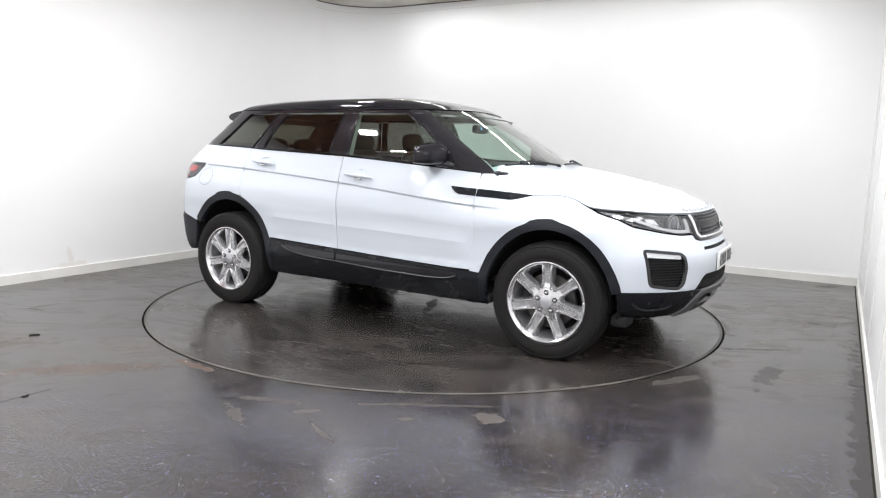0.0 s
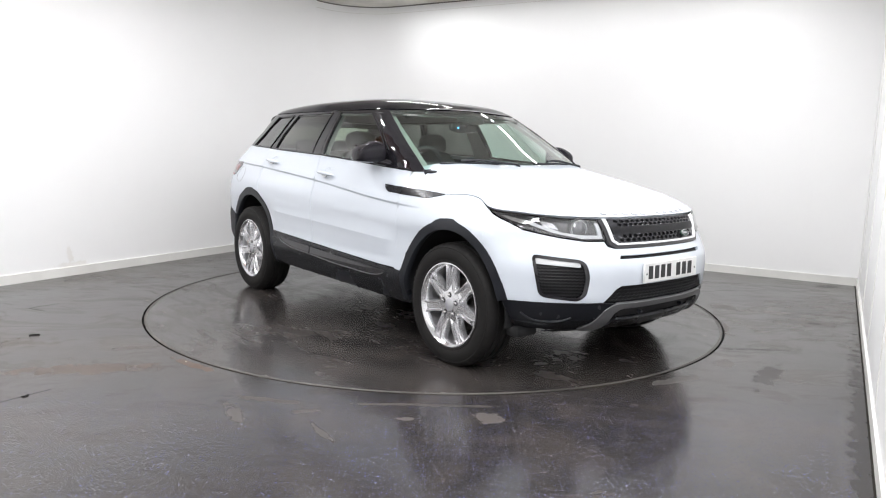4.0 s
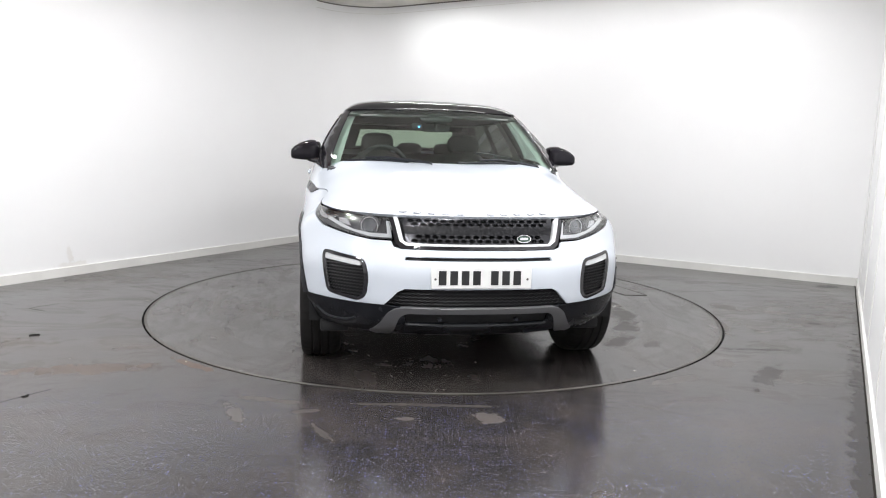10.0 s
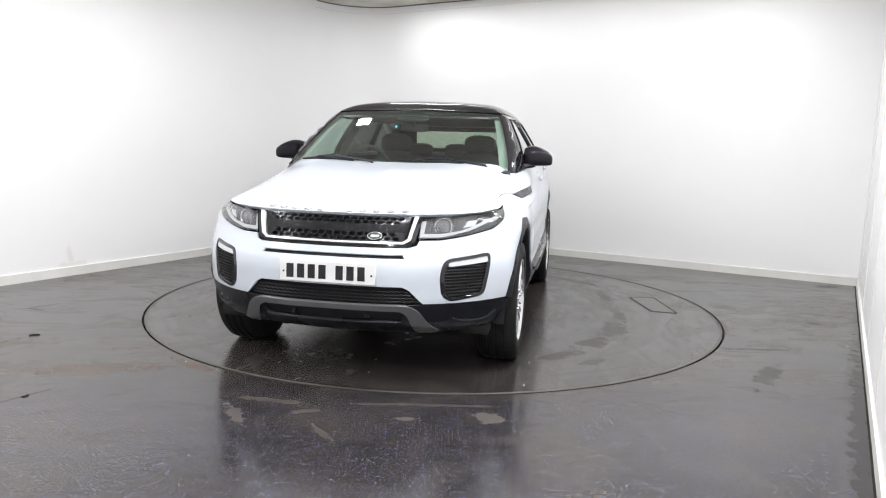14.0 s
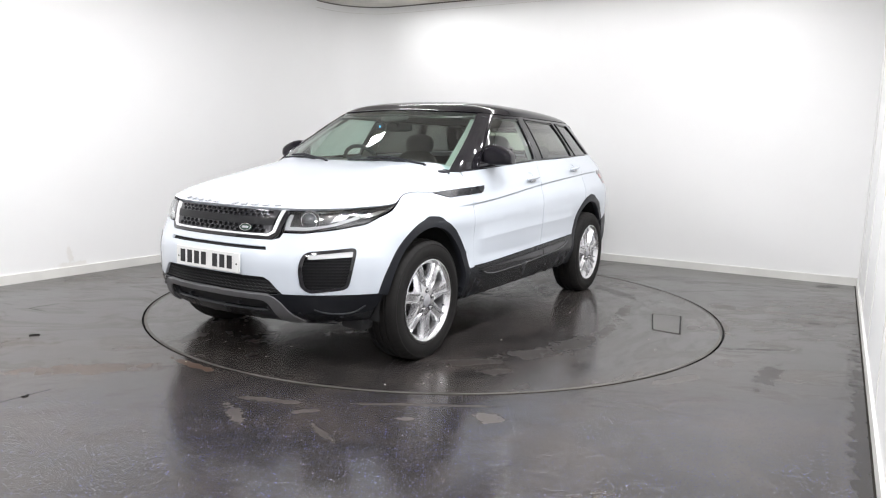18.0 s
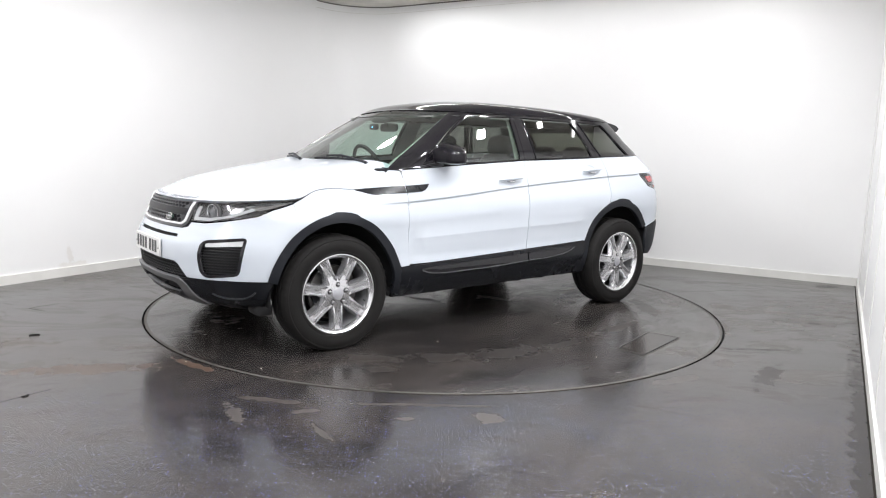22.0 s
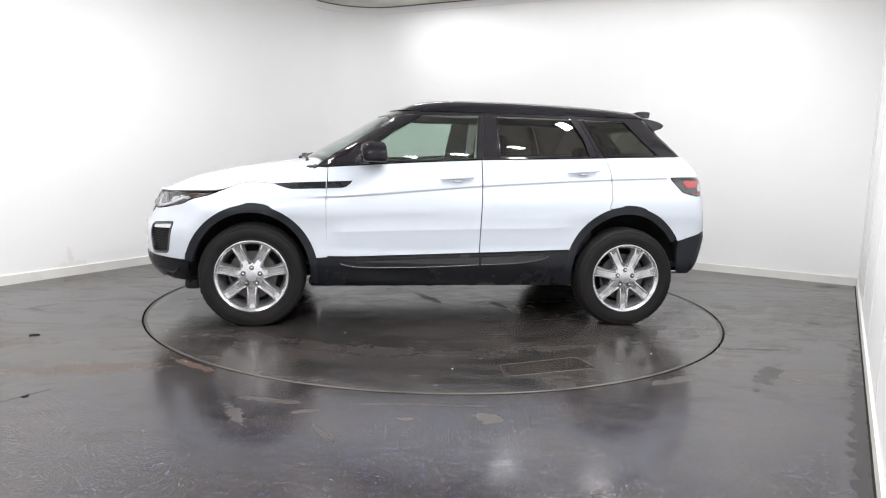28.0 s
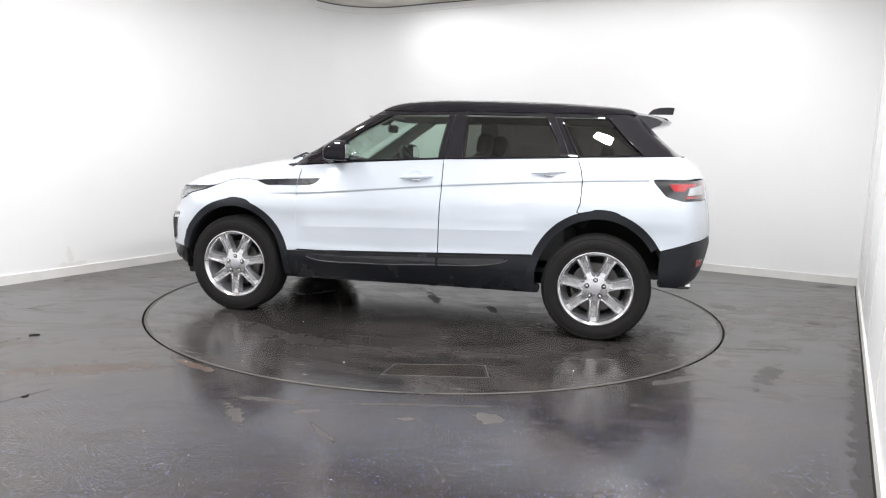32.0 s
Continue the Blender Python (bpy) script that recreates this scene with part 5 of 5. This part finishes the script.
def fin():
    bm = bmesh.new()
    rows = []
    for t in np.linspace(0, 1, 9):
        x = -1.645 - 0.18 * t
        h = float(np.interp(t, [0, 0.12, 0.3, 0.55, 0.85, 1], [-0.004, 0.014, 0.026, 0.032, 0.033, 0.027]))
        w = 0.032 * (1 - 0.45 * t)
        base = 1.555
        rows.append([bm.verts.new(p) for p in ((x, -w, base), (x - 0.01, -w * 0.35, base + 0.02 + h), (x - 0.01, w * 0.35, base + 0.02 + h), (x, w, base))])
    for a, b in zip(rows, rows[1:]):
        for i in range(3):
            bm.faces.new((a[i], a[i + 1], b[i + 1], b[i]))
    bm.faces.new(rows[-1]), bm.faces.new(rows[0][::-1])
    bmesh.ops.recalc_face_normals(bm, faces=bm.faces)
    return smooth_all(bm, 50)


part("roof_antenna", fin(), BLACK, car, "gloss black shark fin antenna")


def blade(points, lift):
    pts = np.array([TOP.F(y, z) for y, z in points])
    P, N = TOP.place(pts[:, 0], pts[:, 1])
    return P + N * lift


for base, tip, mid in (((-0.12, 1.135), (-0.66, 1.15), (-0.4, 1.162)), ((0.62, 1.128), (0.06, 1.152), (0.35, 1.165))):
    wiper = part("wiper", tube(blade([base, mid, ((mid[0] + tip[0]) / 2, (mid[1] + tip[1]) / 2)], 0.03), 0.008, 6), TRIM, car, "black windscreen wiper")
    part("wiper_blade", tube(blade([((base[0] * 0.75 + tip[0] * 0.25), 1.15), ((base[0] + tip[0]) / 2, 1.158), tip], 0.014), 0.007, 6), TRIM, wiper)
    part("wiper_pivot", lathe([(0.0001, 0.009), (0.012, 0.008), (0.016, 0.0)], 14), TRIM, wiper, "", Matrix.Translation(blade([base], 0.02)[0]) @ pose(0, 0, 0, 55, 0, 0))


# ---------------------------------------------------------------- wheels
def dish(r):
    return float(np.interp(r, [0.0, 0.06, 0.12, 0.2, 0.225], [-0.022, -0.02, -0.012, -0.008, -0.012]))


def spoke():
    """One broad spoke with a groove down its middle, along +x."""
    bm = bmesh.new()
    rows = []
    for r in np.linspace(0.05, 0.24, 15):
        w = float(np.interp(r, [0.05, 0.095, 0.14, 0.18, 0.21, 0.24], [0.041, 0.034, 0.0315, 0.0315, 0.034, 0.041]))
        g = float(np.interp(r, [0.05, 0.085, 0.11, 0.2, 0.232], [0.0, 0.005, 0.017, 0.019, 0.008]))
        y = dish(r)
        sec = [(-1.32, y - 0.045), (-1.08, y - 0.014), (-0.9, y), (-0.68, y), (-0.5, y - g), (0.5, y - g), (0.68, y), (0.9, y), (1.08, y - 0.014), (1.32, y - 0.045)]
        rows.append([bm.verts.new((r, yy, k * w)) for k, yy in sec])
    n = len(rows[0])
    for a, b in zip(rows, rows[1:]):
        for i in range(n - 1):
            bm.faces.new((a[i], a[i + 1], b[i + 1], b[i]))
    bmesh.ops.recalc_face_normals(bm, faces=bm.faces)
    if sum(f.normal.y * f.calc_area() for f in bm.faces) < 0:
        bmesh.ops.reverse_faces(bm, faces=bm.faces)
    return smooth_all(bm, 30)


def tyre():
    prof = [(0.228, -0.2), (0.24, -0.215), (0.285, -0.228), (0.32, -0.226), (0.34, -0.214), (0.349, -0.195), (0.3525, -0.165), (0.353, -0.16), (0.346, -0.157), (0.346, -0.148), (0.3535, -0.145), (0.3535, -0.115),
            (0.347, -0.112), (0.347, -0.103), (0.3535, -0.1), (0.3535, -0.07), (0.346, -0.067), (0.346, -0.058), (0.353, -0.055), (0.349, -0.022), (0.338, -0.006), (0.33, 0.0), (0.324, -0.001), (0.318, 0.003), (0.295, 0.006), (0.27, 0.003), (0.264, 0.0), (0.259, 0.002), (0.249, -0.006), (0.24, -0.016)]
    bm = lathe(prof, 144)
    for v in bm.verts:
        r = math.hypot(v.co.x, v.co.z)
        a = math.atan2(v.co.z, v.co.x)
        if r > 0.333 and (v.co.y > -0.03 or v.co.y < -0.19) and int(round(a / (2 * math.pi) * 144)) % 3 == 0:
            v.co.x *= 1 - 0.004 / r
            v.co.z *= 1 - 0.004 / r
    # full-sized tyre, pressed flat where it stands
    for v in bm.verts:
        r = math.hypot(v.co.x, v.co.z)
        k = (0.25 + (r - 0.25) * 1.1) / r if r > 0.25 else 1
        v.co.x, v.co.z = v.co.x * k, max(v.co.z * k, -0.3533)
    return bm


meshes = {}


def wheel(x, y, g, first):
    w = new("wheel")
    w["label"] = "seven-spoke silver alloy wheel with a dirty tyre"
    w.parent = car
    w.matrix_basis = Matrix.Translation((x, y, 0.3535)) @ pose(0, 0, 0, 0, 0, 0 if g > 0 else 180)
    if not meshes:
        meshes.update(tyre=tyre(), rim=lathe([(0.252, -0.008), (0.249, 0.0), (0.2435, 0.001), (0.238, -0.004), (0.231, -0.011), (0.225, -0.02), (0.221, -0.035)], 72), barrel=lathe([(0.221, -0.035), (0.217, -0.06), (0.207, -0.1), (0.203, -0.2)], 48), spoke=spoke(),
                      hub=lathe([(0.0001, -0.012), (0.028, -0.012), (0.032, -0.015), (0.04, -0.018), (0.08, -0.017), (0.089, -0.021), (0.091, -0.06)], 40), cap=lathe([(0.0001, -0.009), (0.028, -0.01), (0.036, -0.0135)], 28),
                      nut=lathe([(0.0001, -0.004), (0.007, -0.005), (0.0095, -0.008), (0.0105, -0.022)], 12), socket=lathe([(0.011, -0.017), (0.0145, -0.016), (0.0165, -0.0175)], 16),
                      brake_disc=lathe([(0.06, -0.085), (0.165, -0.085), (0.168, -0.09), (0.168, -0.105), (0.07, -0.105)], 48),
                      brake_caliper=box(-0.06, 0.06, -0.12, -0.06, -0.03, 0.035, 0.012, 2), valve=tube([(0, -0.03, 0), (0, -0.012, -0.006)], 0.004, 6), backing=lathe([(0.0001, -0.15), (0.2, -0.15)], 32))
        for k, bm in list(meshes.items()):
            me = bpy.data.meshes.new(k)
            bm.to_mesh(me)
            bm.free()
            meshes[k] = me
    part("tyre", meshes["tyre"], RUBBER, w, "dusty black tyre")
    part("rim", meshes["rim"], ALLOY, w)
    part("barrel", meshes["barrel"], BARREL, w)
    for k in range(7):
        part("spoke", meshes["spoke"], ALLOY, w, "", pose(0, 0, 0, 0, 90 + 360 / 7 * k, 0) if g > 0 else pose(0, 0, 0, 0, -90 + 360 / 7 * k, 0))
    hub = part("hub", meshes["hub"], ALLOY, w)
    part("cap", meshes["cap"], LETTER, hub)
    for k in range(5):
        a = radians(90 + 72 * k)
        m = Matrix.Translation((0.059 * math.cos(a), 0, 0.059 * math.sin(a)))
        part("nut", meshes["nut"], CHROME, hub, "", m)
        part("socket", meshes["socket"], DARK, hub, "", m)
    part("brake_disc", meshes["brake_disc"], STEEL, w)
    part("brake_caliper", meshes["brake_caliper"], DARK, w, "", pose(0.13, 0, 0.0, 0, -60, 0))
    part("backing_plate", meshes["backing"], DARK, w)
    part("valve", meshes["valve"], TRIM, w, "", Matrix.Translation((-0.2 * math.cos(0.3), 0, -0.2 * math.sin(0.3))))
    return w


for x, y in ((1.33, 0.918), (-1.33, 0.94)):
    wheel(x, y, 1, True), wheel(x, -y, -1, False)


# ---------------------------------------------------------------- cabin
def blob(x, y, z, a, b, c, n=3.0, tilt=0.0):
    bm = bmesh.new()
    bmesh.ops.create_uvsphere(bm, u_segments=24, v_segments=14, radius=1)
    for v in bm.verts:
        p = v.co
        k = (abs(p.x)**n + abs(p.y)**n + abs(p.z)**n) ** (1 / n)
        v.co = Vector((a * p.x / k, b * p.y / k, c * p.z / k))
    bmesh.ops.transform(bm, matrix=Matrix.Translation((x, y, z)) @ pose(0, 0, 0, 0, tilt, 0), verts=bm.verts)
    return smooth_all(bm, 60)


for y in (0.37, -0.37):
    seat = part("front_seat", blob(-0.05, y, 0.66, 0.28, 0.25, 0.1), SEAT, car, "dark leather front seat")
    part("backrest", blob(-0.37, y, 0.93, 0.085, 0.235, 0.31, 3, -14), SEAT, seat)
    part("headrest", blob(-0.46, y, 1.29, 0.055, 0.135, 0.085, 3, -8), SEAT, seat)
    for d in (-0.05, 0.05):
        part("headrest_rod", tube([(-0.45, y + d, 1.18), (-0.46, y + d, 1.26)], 0.006, 6), CHROME, seat)
bench = part("rear_seat", blob(-0.98, 0, 0.66, 0.26, 0.62, 0.1, 4), SEAT, car, "dark leather rear bench seat")
part("backrest", blob(-1.25, 0, 0.93, 0.08, 0.62, 0.28, 4, -16), SEAT, bench)
for y in (-0.36, 0.0, 0.36):
    part("headrest", blob(-1.36, y, 1.24, 0.05, 0.12, 0.065, 3, -10), SEAT, bench)
part("cabin_floor", box(-1.85, 1.0, -0.8, 0.8, 0.42, 0.45), DARK, car)
part("parcel_shelf", box(-1.8, -1.36, -0.66, 0.66, 1.08, 1.1, 0.005, 1), DASH, car)
dash = part("dashboard", blob(0.68, 0, 1.02, 0.32, 0.78, 0.105, 4), DASH, car, "dark dashboard")
part("instrument_hood", blob(0.5, -0.38, 1.1, 0.12, 0.19, 0.06, 3), DASH, dash)
part("centre_console", box(0.1, 0.5, -0.13, 0.13, 0.5, 1.0, 0.03, 2), DASH, dash)
ring = [Vector((0, 0.185 * math.cos(a), 0.185 * math.sin(a))) for a in np.linspace(0, 2 * math.pi, 33)[:-1]]
wheel_m = Matrix.Translation((0.33, -0.38, 1.09)) @ pose(0, 0, 0, 0, 24, 0)
steering = part("steering_wheel", tube(ring, 0.016, 8, closed=True), DASH, car, "dark steering wheel on the right", wheel_m)
part("wheel_boss", blob(0.02, 0, 0, 0.03, 0.07, 0.06), DASH, steering)
for a, b in (((0.01, -0.06, 0), (0, -0.18, 0.01)), ((0.01, 0.06, 0), (0, 0.18, 0.01)), ((0.01, 0, -0.05), (0, 0, -0.18))):
    part("wheel_spoke", tube([a, b], 0.014, 6), ALLOY, steering)
rear_view = part("rear_view_mirror", blob(0.38, 0.0, 1.405, 0.018, 0.115, 0.032, 4), DASH, car, "dark rear view mirror")
part("mirror_stalk", tube([(0.395, 0.0, 1.41), (0.43, 0.0, 1.475)], 0.012, 8), DASH, rear_view)
part("sensor_pod", blob(0.44, 0.0, 1.468, 0.05, 0.12, 0.02, 3, 30), DASH, rear_view)
cam_box = part("dash_camera", blob(0.43, -0.14, 1.41, 0.025, 0.04, 0.025, 4), DASH, car, "small windscreen camera with a blue light")
part("indicator", lathe([(0.0001, 0.004), (0.006, 0.003), (0.008, 0.0)], 14), BLUE_GLOW, cam_box, "glowing blue dot", Matrix.Translation((0.455, -0.125, 1.407)) @ pose(0, 0, 0, 0, 0, -90))
for g in (1, -1):
    part("sun_visor", box(0.22, 0.4, g * 0.38 - 0.17, g * 0.38 + 0.17, 1.472, 1.486, 0.006, 2), HEADLINER, car)
    part("centre_pillar_lining", panel(side(TOP, [(-0.2, 1.18), (-0.25, 1.5), (-0.39, 1.5), (-0.4, 1.18)]), TOP.place, 0.05, lift=-0.04, thick=0.0, flip=g), CREAM, car)
    part("door_lining", box(-1.1, 0.75, g * 0.79 - 0.02, g * 0.79 + 0.02, 0.5, 1.1, 0.015, 2), DASH, car)
    part("cowl_corner", blob(0.9, g * 0.65, 1.104, 0.09, 0.12, 0.018, 2.6, 2), TRIM, car)
# ---------------------------------------------------------------- what moves
START, SPEED = -30.614, -5.086
SEAT_X, SEAT_Y = 0.0377, -0.0997


def motions():
    """The turntable carries the car round at a steady pace."""
    rows, carried = [], []
    for i in range(33):
        turn = Matrix.Rotation(radians(START + SPEED * i), 4, "Z")
        rows.append((float(i), turn))
        carried.append((float(i), turn @ Matrix.Translation((SEAT_X, SEAT_Y, 0.0))))
    walk(turntable, rows)
    walk(car, carried)


motions()
